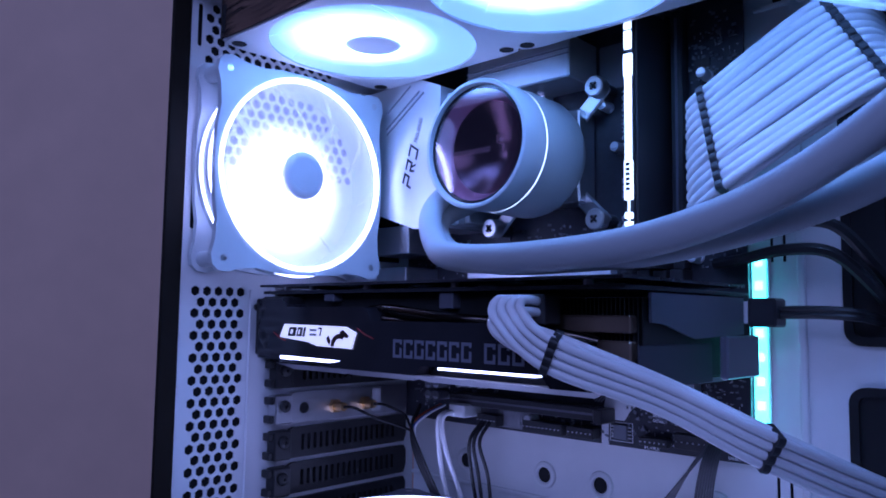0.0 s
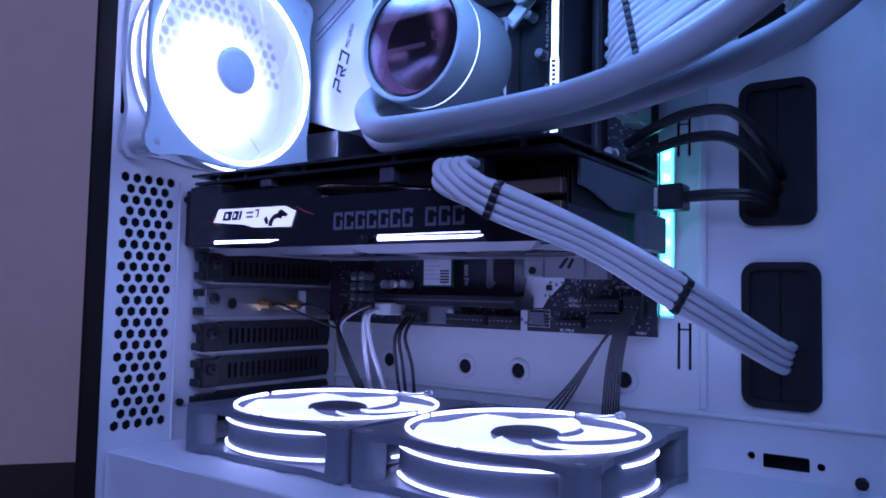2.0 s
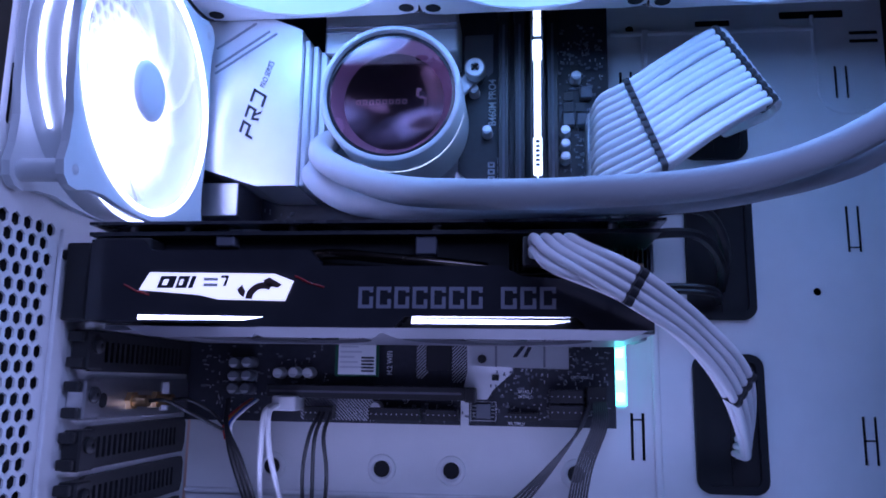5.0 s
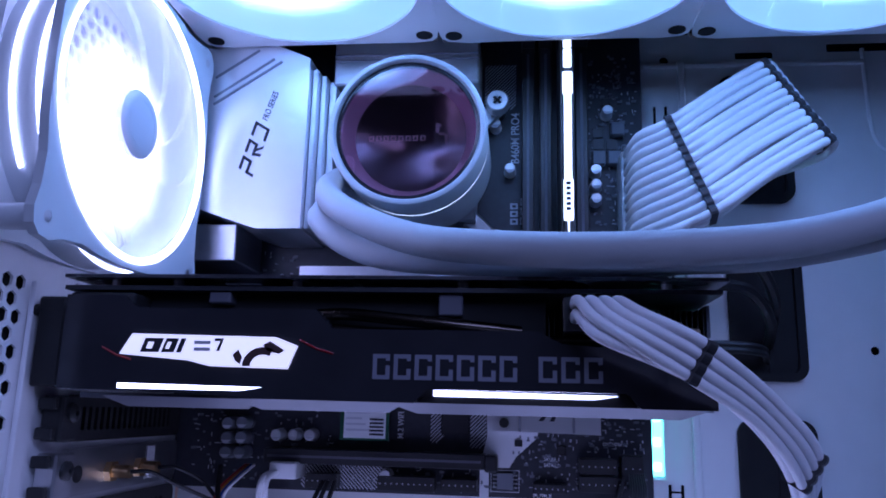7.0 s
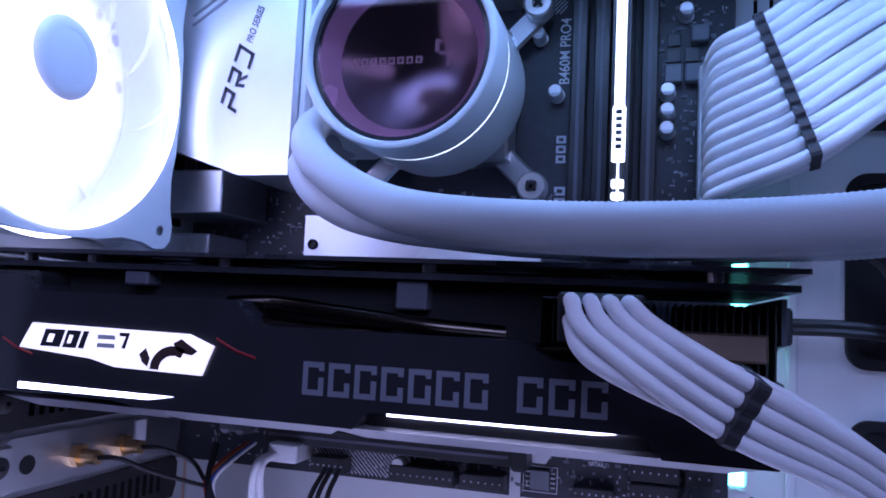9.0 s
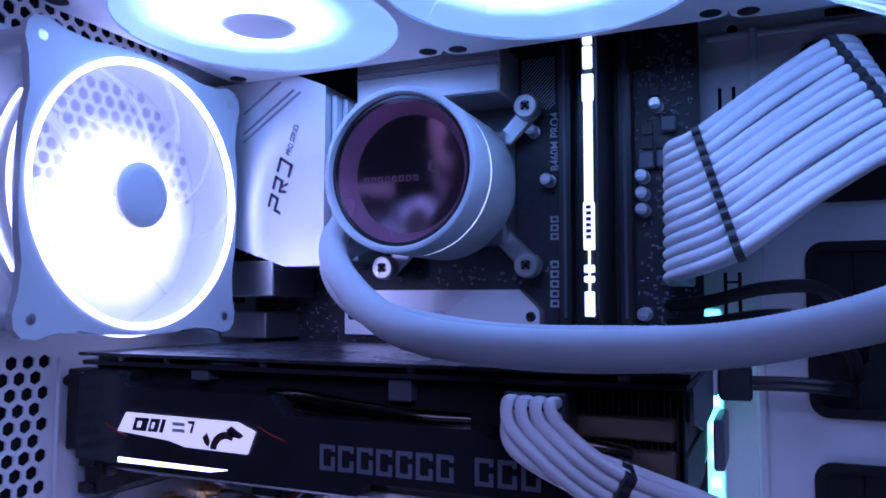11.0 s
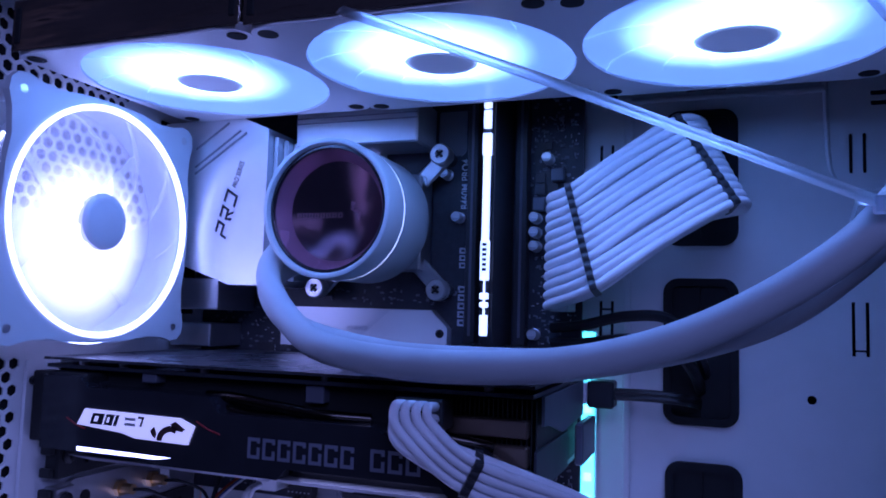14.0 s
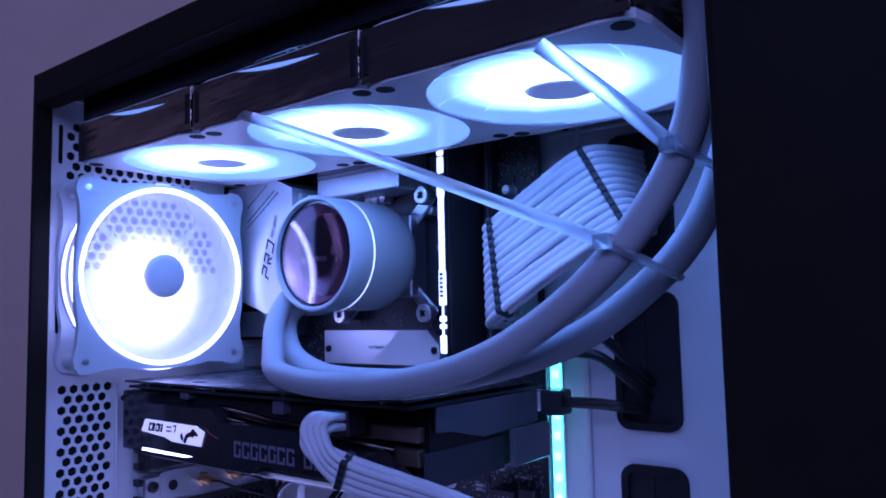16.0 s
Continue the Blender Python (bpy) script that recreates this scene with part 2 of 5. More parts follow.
# rear and top blades: the painted glow is centred off the hub
BLADE_REAR = painted_glow_blade("lit_frosted_blades_lavender", (0.66, 0.58, 1.0), 5.6, 0.55, 0.74, 0.020, 0.044, (0.009, -0.010))
BLADE_TOP = painted_glow_blade("lit_frosted_blades_blue", (0.31, 0.50, 1.0), 5.6, 0.56, 0.03, 0.018, 0.046, (0.0, 0.010))
BLADE_LOW = painted_glow_blade("lit_frosted_blades_white", (0.66, 0.60, 1.0), 0.8, 0.8, 0.1)
# weak blue emission added to brighten the radiator fans' hub caps
HUB_ADDED_GLOW = glow("frosted_hub_with_added_glow", (0.45, 0.55, 1.0), 0.10)
LED_SIDE = glow("blue_light_slit", (0.30, 0.52, 1.0), 0.5)
LED_HUB = glow("hub_light_ring", (0.55, 0.72, 1.0), 5.0)
LED_LOW = glow("cool_white_light_arc", (0.66, 0.62, 1.0), 3.2)
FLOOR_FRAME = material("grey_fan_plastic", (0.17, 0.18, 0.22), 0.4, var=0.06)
HUB_DARK = material("dark_grey_hub", (0.12, 0.12, 0.15), 0.4, var=0.1)
GUNMETAL = material("gunmetal_plastic", (0.22, 0.22, 0.25), 0.38, metal=0.3, var=0.15)
BACKPLATE = material("dark_satin_backplate", (0.09, 0.09, 0.105), 0.28, metal=0.6, var=0.3, grain=40)
NICKEL = material("nickel_pipe", (0.09, 0.075, 0.065), 0.24, metal=1.0, var=0.1)
GOLD = material("gold_plated_brass", (0.75, 0.5, 0.25), 0.3, metal=1.0, var=0.1)
PINK = material("rose_tinted_mirror", (0.62, 0.36, 0.48), 0.25, metal=0.35, var=0.05)
CAP_DARK = material("dark_tinted_mirror", (0.13, 0.095, 0.11), 0.16, metal=0.95, var=0.08)
FIN = material("dark_aluminium_fins", (0.03, 0.03, 0.032), 0.5, metal=0.5, var=0.2)
WIRE_BLACK = material("black_wire", (0.012, 0.012, 0.014), 0.45, var=0.2)
WIRE_RED = material("red_wire", (0.45, 0.03, 0.02), 0.45)
WIRE_BLUE = material("blue_wire", (0.03, 0.08, 0.4), 0.45)
WIRE_ORANGE = material("orange_wire", (0.5, 0.18, 0.03), 0.45)
CAN = material("aluminium_can", (0.75, 0.75, 0.78), 0.35, metal=0.6, var=0.05)
CHIP = material("chip_package", (0.025, 0.025, 0.03), 0.4, var=0.2)
CHOKE = material("grey_choke", (0.16, 0.17, 0.2), 0.45, var=0.1)
LABEL = material("white_paper_label", (0.7, 0.7, 0.72), 0.6, var=0.05)
RED_LINE = material("red_accent", (0.25, 0.01, 0.015), 0.4)
COVER_TRIM = material("grey_groove", (0.25, 0.26, 0.3), 0.4)
PALE_PUMP = material("pale_grey_satin_plastic", (0.55, 0.6, 0.63), 0.4, var=0.04, bump=0.05, bump_scale=900)


def clear_plastic(name, tint, rough):
    m = bpy.data.materials.new(name)
    m.use_nodes = True
    b = m.node_tree.nodes["Principled BSDF"]
    b.inputs["Base Color"].default_value = (*tint, 1)
    b.inputs["Roughness"].default_value = rough
    b.inputs["Transmission Weight"].default_value = 1.0
    b.inputs["IOR"].default_value = 1.45
    return m


CLEAR = clear_plastic("clear_nylon", (0.92, 0.95, 1.0), 0.32)


def half_mirror(name, tint, share):
    """A pane that lets most light through and throws a fixed share back."""
    m = bpy.data.materials.new(name)
    m.use_nodes = True
    nt = m.node_tree
    nt.nodes.clear()
    out = nt.nodes.new("ShaderNodeOutputMaterial")
    tr = nt.nodes.new("ShaderNodeBsdfTransparent")
    tr.inputs["Color"].default_value = (*tint, 1)
    gl = nt.nodes.new("ShaderNodeBsdfGlossy")
    gl.inputs["Roughness"].default_value = 0.03
    gl.inputs["Color"].default_value = (0.9, 0.85, 0.9, 1)
    mx = nt.nodes.new("ShaderNodeMixShader")
    mx.inputs["Fac"].default_value = share
    nt.links.new(tr.outputs[0], mx.inputs[1])
    nt.links.new(gl.outputs[0], mx.inputs[2])
    nt.links.new(mx.outputs[0], out.inputs["Surface"])
    return m


GLASS = half_mirror("half_mirrored_cap_glass", (0.97, 0.9, 0.94), 0.22)

# ---- the room ----
REAR, TRAY, BOARD, SHROUD = -0.1295, 0.0275, 0.0195, -0.2290
TOP, DESK_Z, GLASS_Y = 0.113, -0.366, -0.1645

U, N = Vector((0.626, 0.780, 0)), Vector((0.780, -0.626, 0))
FOOT = Vector((-0.716, 0.132, 0))


def room(u, n, z):
    p = FOOT + U * u + N * n
    return Matrix(((U.x, N.x, 0, p.x), (U.y, N.y, 0, p.y), (0, 0, 1, z), (0, 0, 0, 1)))


R0 = room(0, 0, 0)
bm = B()
box(bm, -2.8, 2.2, -0.1, 0.0, DESK_Z - 0.75, 1.6, m=R0)
tagged(part("wall_back", bm, WALL_PAINT), "mauve-grey painted room wall behind the desk", "wall", kind="structure")
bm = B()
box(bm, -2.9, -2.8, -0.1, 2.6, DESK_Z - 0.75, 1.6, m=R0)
tagged(part("wall_left", bm, WALL_LOW_BOUNCE), "unseen wall beside the desk, darkened to cut bounced light", "wall", kind="structure")
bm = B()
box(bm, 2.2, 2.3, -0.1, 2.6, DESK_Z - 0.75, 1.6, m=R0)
tagged(part("wall_right", bm, WALL_LOW_BOUNCE), "unseen right-hand wall, darkened to cut bounced light", "wall", kind="structure")
# unseen wall, opened only to let the added fill lamp in
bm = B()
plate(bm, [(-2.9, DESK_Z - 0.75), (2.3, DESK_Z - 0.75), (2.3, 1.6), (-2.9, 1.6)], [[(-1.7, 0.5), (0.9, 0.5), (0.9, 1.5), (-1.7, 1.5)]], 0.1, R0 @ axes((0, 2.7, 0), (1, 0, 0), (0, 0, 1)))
tagged(part("wall_front", bm, WALL_LOW_BOUNCE), "unseen dark wall with an opening for the added fill lamp", "wall", kind="structure")
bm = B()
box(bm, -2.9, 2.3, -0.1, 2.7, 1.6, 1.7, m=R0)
tagged(part("ceiling", bm, WALL_LOW_BOUNCE), "unseen room ceiling, darkened to cut bounced light", "ceiling", kind="structure")
bm = B()
box(bm, -2.9, 2.3, -0.1, 2.7, DESK_Z - 0.85, DESK_Z - 0.75, m=R0)
tagged(part("floor", bm, DESK), "dark room floor under the desk", "floor", kind="structure")
desk = thing("desk", "black laminate desk that carries the computer case", "desk", (0, 0, DESK_Z))
bm = B()
box(bm, -1.2, 1.3, 0.003, 1.15, DESK_Z - 0.03, DESK_Z, 0.004, m=R0)
part("desktop", bm, DESK, desk)
for lu in (-1.1, 1.2):
    for ln in (0.06, 1.08):
        bm = B()
        box(bm, lu - 0.025, lu + 0.025, ln - 0.025, ln + 0.025, DESK_Z - 0.75, DESK_Z - 0.03, 0.003, m=R0)
        part("leg", bm, DESK, desk)

# ---- the computer case ----
case = thing("computer_case", "white steel computer case with black frame, side panel off", "computer case", (0.07, -0.05, DESK_Z))

GROM = [(0.155, 0.1915, -0.0115, 0.0595), (0.155, 0.1915, -0.103, -0.0285), (0.156, 0.193, -0.195, -0.1215)]


def hexes(u0, u1, v0, v1, pitch, r, keep=None, skew=0.0):
    """Centres of a honeycomb inside a rectangle."""
    out, row = [], 0
    v = v1
    while v >= v0 - 1e-6:
        u = u0 + (pitch / 2 if row % 2 else 0)
        while u <= u1 + 1e-6:
            if keep is None or keep(u, v):
                out.append(ngon(u, v, r, 6, math.pi / 6))
            u += pitch
        v -= pitch * 0.866
        row += 1
    return out


# rear panel: u runs towards the opening, v up
holes = hexes(0.1155, 0.1445, -0.2205, -0.0795, 0.0072, 0.0030)
fan_c = (0.0905, -0.0095)
holes += hexes(0.0301, 0.1445, -0.066, 0.0845, 0.0072, 0.0030, lambda u, v: (math.hypot(u - fan_c[0], v - fan_c[1]) < 0.0560 and v > fan_c[1] + 0.004) or (v > 0.049 and 0.052 < u < 0.1435))
holes.append(rrect(0.1465, 0.1495, -0.045, -0.02, 0.0014, 3))
holes.append(rrect(0.1465, 0.1495, 0.06, 0.085, 0.0014, 3))
holes.append(rrect(-0.012, 0.028, -0.055, 0.06, 0.001, 2))
for k in range(6):
    z = -0.1065 - 0.0212 * k
    holes.append(rrect(-0.0140, 0.083, z - 0.0075, z + 0.0075, 0.001, 2))
bm = B()
plate(bm, [(-0.0275, SHROUD - 0.1), (0.1535, SHROUD - 0.1), (0.1535, TOP - 0.012), (-0.0275, TOP - 0.012)], holes, 0.001, axes((REAR, 0, 0), (0, -1, 0), (0, 0, 1)))
rear = part("rear_panel", bm, WHITE_STEEL, case, "white steel panel with honeycomb vents")
# added solid black sheet, stands in for the shade seen through the vents
bm = B()
box(bm, REAR - 0.0040, REAR - 0.0030, -0.1525, 0.030, SHROUD, 0.098)
part("vent_shade_sheet", bm, BLACK_MATTE, case, "black sheet added behind the vents to make their holes dark")
bm = B()
box(bm, REAR + 0.0005, REAR + 0.0025, -0.1105, -0.1095, SHROUD, -0.078, 0.0004, 1)
part("bead", bm, WHITE_STEEL, case)
for z in (-0.066 - 0.022, -0.2075):
    bm = B()
    cyl(bm, (REAR, -0.1045, z), (REAR + 0.0022, -0.1045, z), 0.0022, 12)
    part("rivet", bm, BLACK_METAL, case)

# tray: u along x, v up; faces the opening
tray_holes = [rrect(a + 0.003, b - 0.003, c + 0.003, d - 0.003, 0.006) for a, b, c, d in GROM]


def slot_pair(x, z, h, bar, w=0.0016, gap=0.0044):
    """Two upright slots; bar is the height, in shares of h, of the cut that joins them."""
    a, b, c, d = x - gap / 2 - w, x - gap / 2, x + gap / 2, x + gap / 2 + w
    lo, hi = z - h / 2, z + h / 2
    if bar is None:
        return [rrect(a, b, lo, hi, 0.0007, 2), rrect(c, d, lo, hi, 0.0007, 2)]
    m, n = z + h * bar - 0.0005, z + h * bar + 0.0005
    return [[(a, lo), (b, lo), (b, m), (c, m), (c, lo), (d, lo), (d, hi), (c, hi), (c, n), (b, n), (b, hi), (a, hi)]]


for x, z, h, bar in ((0.125, 0.0345, 0.019, None), (0.1255, -0.052, 0.022, 0.3), (0.126, -0.1665, 0.025, 0.36), (0.246, -0.052, 0.026, -0.4), (0.246, 0.034, 0.02, None), (0.246, -0.166, 0.025, 0.0)):
    tray_holes += slot_pair(x, z, h, bar)
tray_holes += [ngon(0.2245, -0.087, 0.0022, 14), ngon(0.160, -0.2195, 0.0019, 12), ngon(0.192, -0.221, 0.0019, 12), rrect(0.1655, 0.187, -0.2245, -0.2175, 0.0006, 2), rrect(0.166, 0.186, 0.0705, 0.0745, 0.0006, 2), ngon(0.128, 0.0705, 0.0025, 12), rrect(0.214, 0.250, 0.0735, 0.0785, 0.0006, 2), rrect(0.252, 0.268, 0.0625, 0.065, 0.0006, 2), rrect(0.252, 0.268, 0.0575, 0.060, 0.0006, 2), rrect(0.2215, 0.2420, -0.2222, -0.2206, 0.0006, 2), rrect(0.2215, 0.2420, -0.2270, -0.2254, 0.0006, 2)]
bm = B()
plate(bm, [(-0.128, -0.2005), (-0.128, SHROUD - 0.1), (0.30, SHROUD - 0.1), (0.30, TOP - 0.012), (-0.128, TOP - 0.012)], tray_holes, 0.001, axes((0, TRAY + 0.001, 0), (1, 0, 0), (0, 0, 1)))
tray = part("tray", bm, WHITE_STEEL, case, "white steel motherboard tray")
# pressed field below the board; black discs paint the dark of four cable holes
HX = (-0.0775, -0.0145, 0.0245, 0.0925)
for x in HX:
    bm = B()
    lathe(bm, (x, TRAY - 0.0002, -0.187), (0, -1, 0), [(0.0082, -0.0004), (0.0075, 0.0012), (0.0058, 0.0018), (0.0046, 0.0010), (0.0046, -0.001)], 24)
    part("pressed_ring", bm, WHITE_STEEL, tray, smooth=True)
    bm = B()
    cyl(bm, (x, TRAY - 0.0004, -0.187), (x, TRAY + 0.0004, -0.187), 0.0047, 20)
    part("dark_hole_disc", bm, BLACK_MATTE, tray)
bm = B()
box(bm, -0.128, 0.30, TRAY - 0.003, TRAY + 0.0001, -0.2025, -0.1995, 0.0012)
part("seam", bm, WHITE_STEEL, tray)
bm = B()
box(bm, 0.1345, 0.1385, TRAY - 0.0022, TRAY + 0.0001, -0.199, 0.07, 0.001)
part("bead", bm, WHITE_STEEL, tray)
bm = B()
box(bm, 0.1165, 0.232, TRAY - 0.002, TRAY + 0.0001, 0.0655, 0.0685, 0.001)
part("bead", bm, WHITE_STEEL, tray)
bm = B()
lathe(bm, (0.2094, TRAY, -0.2259), (0, -1, 0), [(0.0030, -0.0004), (0.0030, 0.0012), (0.0018, 0.0016), (0.0015, 0.0002), (0.0, 0.0002)], 16)
part("screw", bm, BLACK_METAL, tray, smooth=True)
# pressed loop near the front
bm = B()
sweep(bm, smooth_path([(0.232, TRAY, 0.075), (0.233, TRAY, 0.035), (0.236, TRAY, 0.021), (0.246, TRAY, 0.0155), (0.262, TRAY, 0.016)], 6), 0.0012, 8)
part("bead", bm, WHITE_STEEL, tray)

for i, (a, b, c, d) in enumerate(GROM):
    g = thing("cable_grommet", "black rubber cable grommet in the white tray", "grommet", ((a + b) / 2, TRAY, (c + d) / 2), "grommets in the tray")
    bm = B()
    plate(bm, rrect(a, b, c, d, 0.0075), [rrect(a + 0.004, b - 0.004, c + 0.004, d - 0.004, 0.004)], 0.003, axes((0, TRAY - 0.0001, 0), (1, 0, 0), (0, 0, 1)))
    part("rim", bm, BLACK_MATTE, g)
    bm = B()
    mid = (a + b) / 2
    box(bm, a + 0.003, mid - 0.00008, TRAY - 0.0008, TRAY + 0.0008, c + 0.003, d - 0.003, 0.0003, 1)
    part("flap", bm, BLACK_MATTE, g)
    bm = B()
    box(bm, mid + 0.00008, b - 0.003, TRAY - 0.0008, TRAY + 0.0008, c + 0.003, d - 0.003, 0.0003, 1)
    part("flap", bm, BLACK_MATTE, g)

# back cover, shroud, front wall, roof
bm = B()
box(bm, -0.128, 0.30, 0.0445, 0.0455, SHROUD - 0.1, TOP - 0.012)
part("back_cover", bm, BLACK_METAL, case)
bm = B()
top_holes = [rrect(x, x + 0.0085, y, y + 0.0035, 0.0016, 3) for x in (-0.0900, -0.0590, -0.0270, 0.0115, 0.0430, 0.0745, 0.1200) for y in (-0.1225,)]
plate(bm, [(REAR + 0.001, -0.148), (0.2995, -0.148), (0.2995, TRAY - 0.0001), (REAR + 0.001, TRAY - 0.0001)], top_holes, 0.0012, Matrix.Translation((0, 0, SHROUD - 0.0012)))
box(bm, REAR + 0.001, 0.30, -0.1492, -0.148, SHROUD - 0.1, SHROUD, 0.0004, 1)
part("power_supply_shroud", bm, WHITE_STEEL, case, "white steel shroud over the power supply")
bm = B()
box(bm, 0.2995, 0.3005, -0.15, 0.045, SHROUD - 0.1, TOP - 0.012)
part("front_wall", bm, WHITE_STEEL, case)
bm = B()
box(bm, REAR, 0.3, -0.150, 0.045, 0.1015, 0.1025)
part("roof_panel", bm, BLACK_METAL, case)
bm = B()
box(bm, -0.1315, -0.1287, GLASS_Y, -0.1537, SHROUD - 0.1, TOP, 0.0008)
part("rear_post", bm, PANEL_BLACK, case, "black frame post")
bm = B()
box(bm, -0.1285, 0.3440, GLASS_Y, -0.1514, 0.0935, TOP, 0.0015)
part("top_rail", bm, PANEL_BLACK, case, "black frame rail")
bm = B()
box(bm, 0.2705, 0.345, -0.1512, 0.05, SHROUD - 0.13, TOP + 0.004, 0.003)
part("front_panel", bm, PANEL_BLACK, case, "matt black front panel")
bm = B()
box(bm, REAR, 0.3, GLASS_Y, 0.046, SHROUD - 0.128, SHROUD - 0.1, 0.002)
part("base", bm, BLACK, case)
for lx in (-0.09, 0.27):
    for ly in (-0.13, 0.02):
        bm = B()
        box(bm, lx - 0.02, lx + 0.02, ly - 0.012, ly + 0.012, DESK_Z, SHROUD - 0.127, 0.003)
        part("foot", bm, BLACK_MATTE, case)


# ---- fans: built at the origin, face to +z, then turned ----
def fan(name, label, group, m, blade_mat, ring, frame_mat, blades=9, side_arcs=(), side_mat=None, spread=1.01, depth=0.0016, lift=-0.0030, hub_mat=None, gaps=False, film=None, hub_r=0.0167):
    f = thing(name, label, "fan", (0, 0, 0), group)
    h = 0.06
    bm = B()
    outer = []
    for q in range(4):
        a = q * math.pi / 2
        lobed = ((0.0597, 0.006), (0.0590, 0.020), (0.0572, 0.0315), (0.0580, 0.0430), (0.0600, 0.0505), (0.0592, 0.0560), (0.0560, 0.0592), (0.0505, 0.0600), (0.0430, 0.0580), (0.0315, 0.0572), (0.0200, 0.0590), (0.0060, 0.0597))
        square = ((0.0595, 0.030), (0.060, 0.046), (0.0585, 0.0555), (0.0555, 0.0585), (0.046, 0.060), (0.030, 0.0595))
        for u, v in lobed if ring is not None else square:
            outer.append((u * math.cos(a) - v * math.sin(a), u * math.sin(a) + v * math.cos(a)))
    scr = [ngon(sx * 0.0525, sy * 0.0525, 0.0022, 10) for sx in (-1, 1) for sy in (-1, 1)]
    plate(bm, outer, [ngon(0, 0, 0.0572, 64), *scr], 0.0035, Matrix.Translation((0, 0, -0.0035)))
    part("front_frame", bm, frame_mat, f)
    bm = B()
    plate(bm, outer, [ngon(0, 0, 0.0572, 64), *scr], 0.0035, Matrix.Translation((0, 0, -0.025)))
    part("back_frame", bm, frame_mat, f)
    bm = B()
    lathe(bm, (0, 0, 0), (0, 0, 1), [(0.0595, -0.0215), (0.0572, -0.0215), (0.0572, -0.0035), (0.0595, -0.0035)], 64, closed=True)
    part("shroud_ring", bm, side_mat or frame_mat, f, smooth=True)
    for sx in (-1, 1):
        for sy in (-1, 1):
            bm = B()
            if gaps:
                plate(bm, rrect(min(sx * 0.0452, sx * 0.0592), max(sx * 0.0452, sx * 0.0592), min(sy * 0.0452, sy * 0.0592), max(sy * 0.0452, sy * 0.0592), 0.0045), [], 0.0179, Matrix.Translation((0, 0, -0.02145)))
            else:
                lathe(bm, (sx * 0.0525, sy * 0.0525, 0), (0, 0, 1), [(0.0046, -0.0215), (0.0046, -0.0035)], 14)
            part("corner_post", bm, side_mat or frame_mat, f, smooth=True)
            # steel screw; without a ring, a black disc drawn for a dark recessed hole
            bm = B()
            lathe(bm, (sx * 0.0525, sy * 0.0525, 0), (0, 0, 1), [(0.0, 0.0), (0.0016, 0.0), (0.0031, -0.0002), (0.0031, -0.002)] if ring is not None else [(0.0, 0.0003), (0.0041, 0.0003), (0.0042, -0.002)], 14)
            part("screw", bm, STEEL if ring is not None else BLACK_MATTE, f, smooth=True)
    if ring is not None:
        if gaps:
            for q in range(4):
                bm = B()
                sweep(bm, [(0.0562 * math.cos(radians(a)), 0.0562 * math.sin(radians(a)), 0.0002) for a in np.linspace(q * 90 + 2, q * 90 + 88, 26)], 0.0010, 8)
                part("light_ring", bm, ring, f, "glowing white light arc", smooth=True)
        else:
            bm = B()
            lathe(bm, (0, 0, 0), (0, 0, 1), [(0.0572, -0.001), (0.0575, 0.0006), (0.0552, 0.0006), (0.0548, -0.001)], 72, closed=True)
            part("light_ring", bm, ring, f, "glowing white light ring", smooth=True)
        for a0, a1, z in side_arcs:
            bm = B()
            n = 20
            pts = []
            for k in range(n + 1):
                a = radians(a0 + (a1 - a0) * k / n)
                pts.append((0.0602 * math.cos(a), 0.0602 * math.sin(a), z))
            sweep(bm, pts, 0.0008, 6, 0.9)
            part("side_light", bm, ring, f, smooth=True)
    bm = B()
    lathe(bm, (0, 0, 0), (0, 0, 1), [(0.0, -0.0004), (hub_r - 0.0035, -0.0004), (hub_r - 0.0012, -0.0009), (hub_r, -0.0020), (hub_r, -0.022), (0.0, -0.022)], 40)
    part("hub", bm, hub_mat or PAD, f, "grey round hub cap", smooth=True)
    bm = B()
    lathe(bm, (0, 0, 0), (0, 0, 1), [(hub_r - 0.0047, -0.0003), (hub_r - 0.0040, -0.0003), (hub_r - 0.0040, -0.0010), (hub_r - 0.0047, -0.0010)], 40, closed=True)
    part("cap_edge", bm, hub_mat or PAD, f)
    if ring is None:
        bm = B()
        lathe(bm, (0, 0, 0), (0, 0, 1), [(0.0164, -0.0030), (0.0164, 0.0001), (0.0178, 0.0001), (0.0180, -0.0030)], 48, closed=True)
        part("hub_light", bm, LED_HUB, f, "glowing ring round the hub", smooth=True)
    for b in range(blades):
        bm = B()
        nr, na = 7, 7
        grid = []
        for i in range(nr):
            r = hub_r - 0.0009 + ((0.0535 if gaps else 0.0569) - hub_r + 0.0009) * i / (nr - 1)
            lead = 2 * math.pi * b / blades + 0.75 * (max(r - hub_r + 0.0009, 0.0) / 0.04) ** 1.2
            width = 2 * math.pi / blades * spread
            row = []
            for k in range(na):
                s = k / (na - 1)
                a = lead + width * s
                z = lift - depth * s - 0.22 * depth * math.sin(math.pi * s)
                row.append(bm.verts.new((r * math.cos(a), r * math.sin(a), z)))
            grid.append(row)
        for i in range(nr - 1):
            for k in range(na - 1):
                bm.faces.new((grid[i][k], grid[i + 1][k], grid[i + 1][k + 1], grid[i][k + 1]))
        ext = bmesh.ops.extrude_face_region(bm, geom=list(bm.faces))
        for v in ext["geom"]:
            if isinstance(v, bmesh.types.BMVert):
                v.co.z -= 0.0011
        part("blade", bm, blade_mat, f, smooth=True)
    for k in range(4):
        a = math.pi / 4 + k * math.pi / 2
        bm = B()
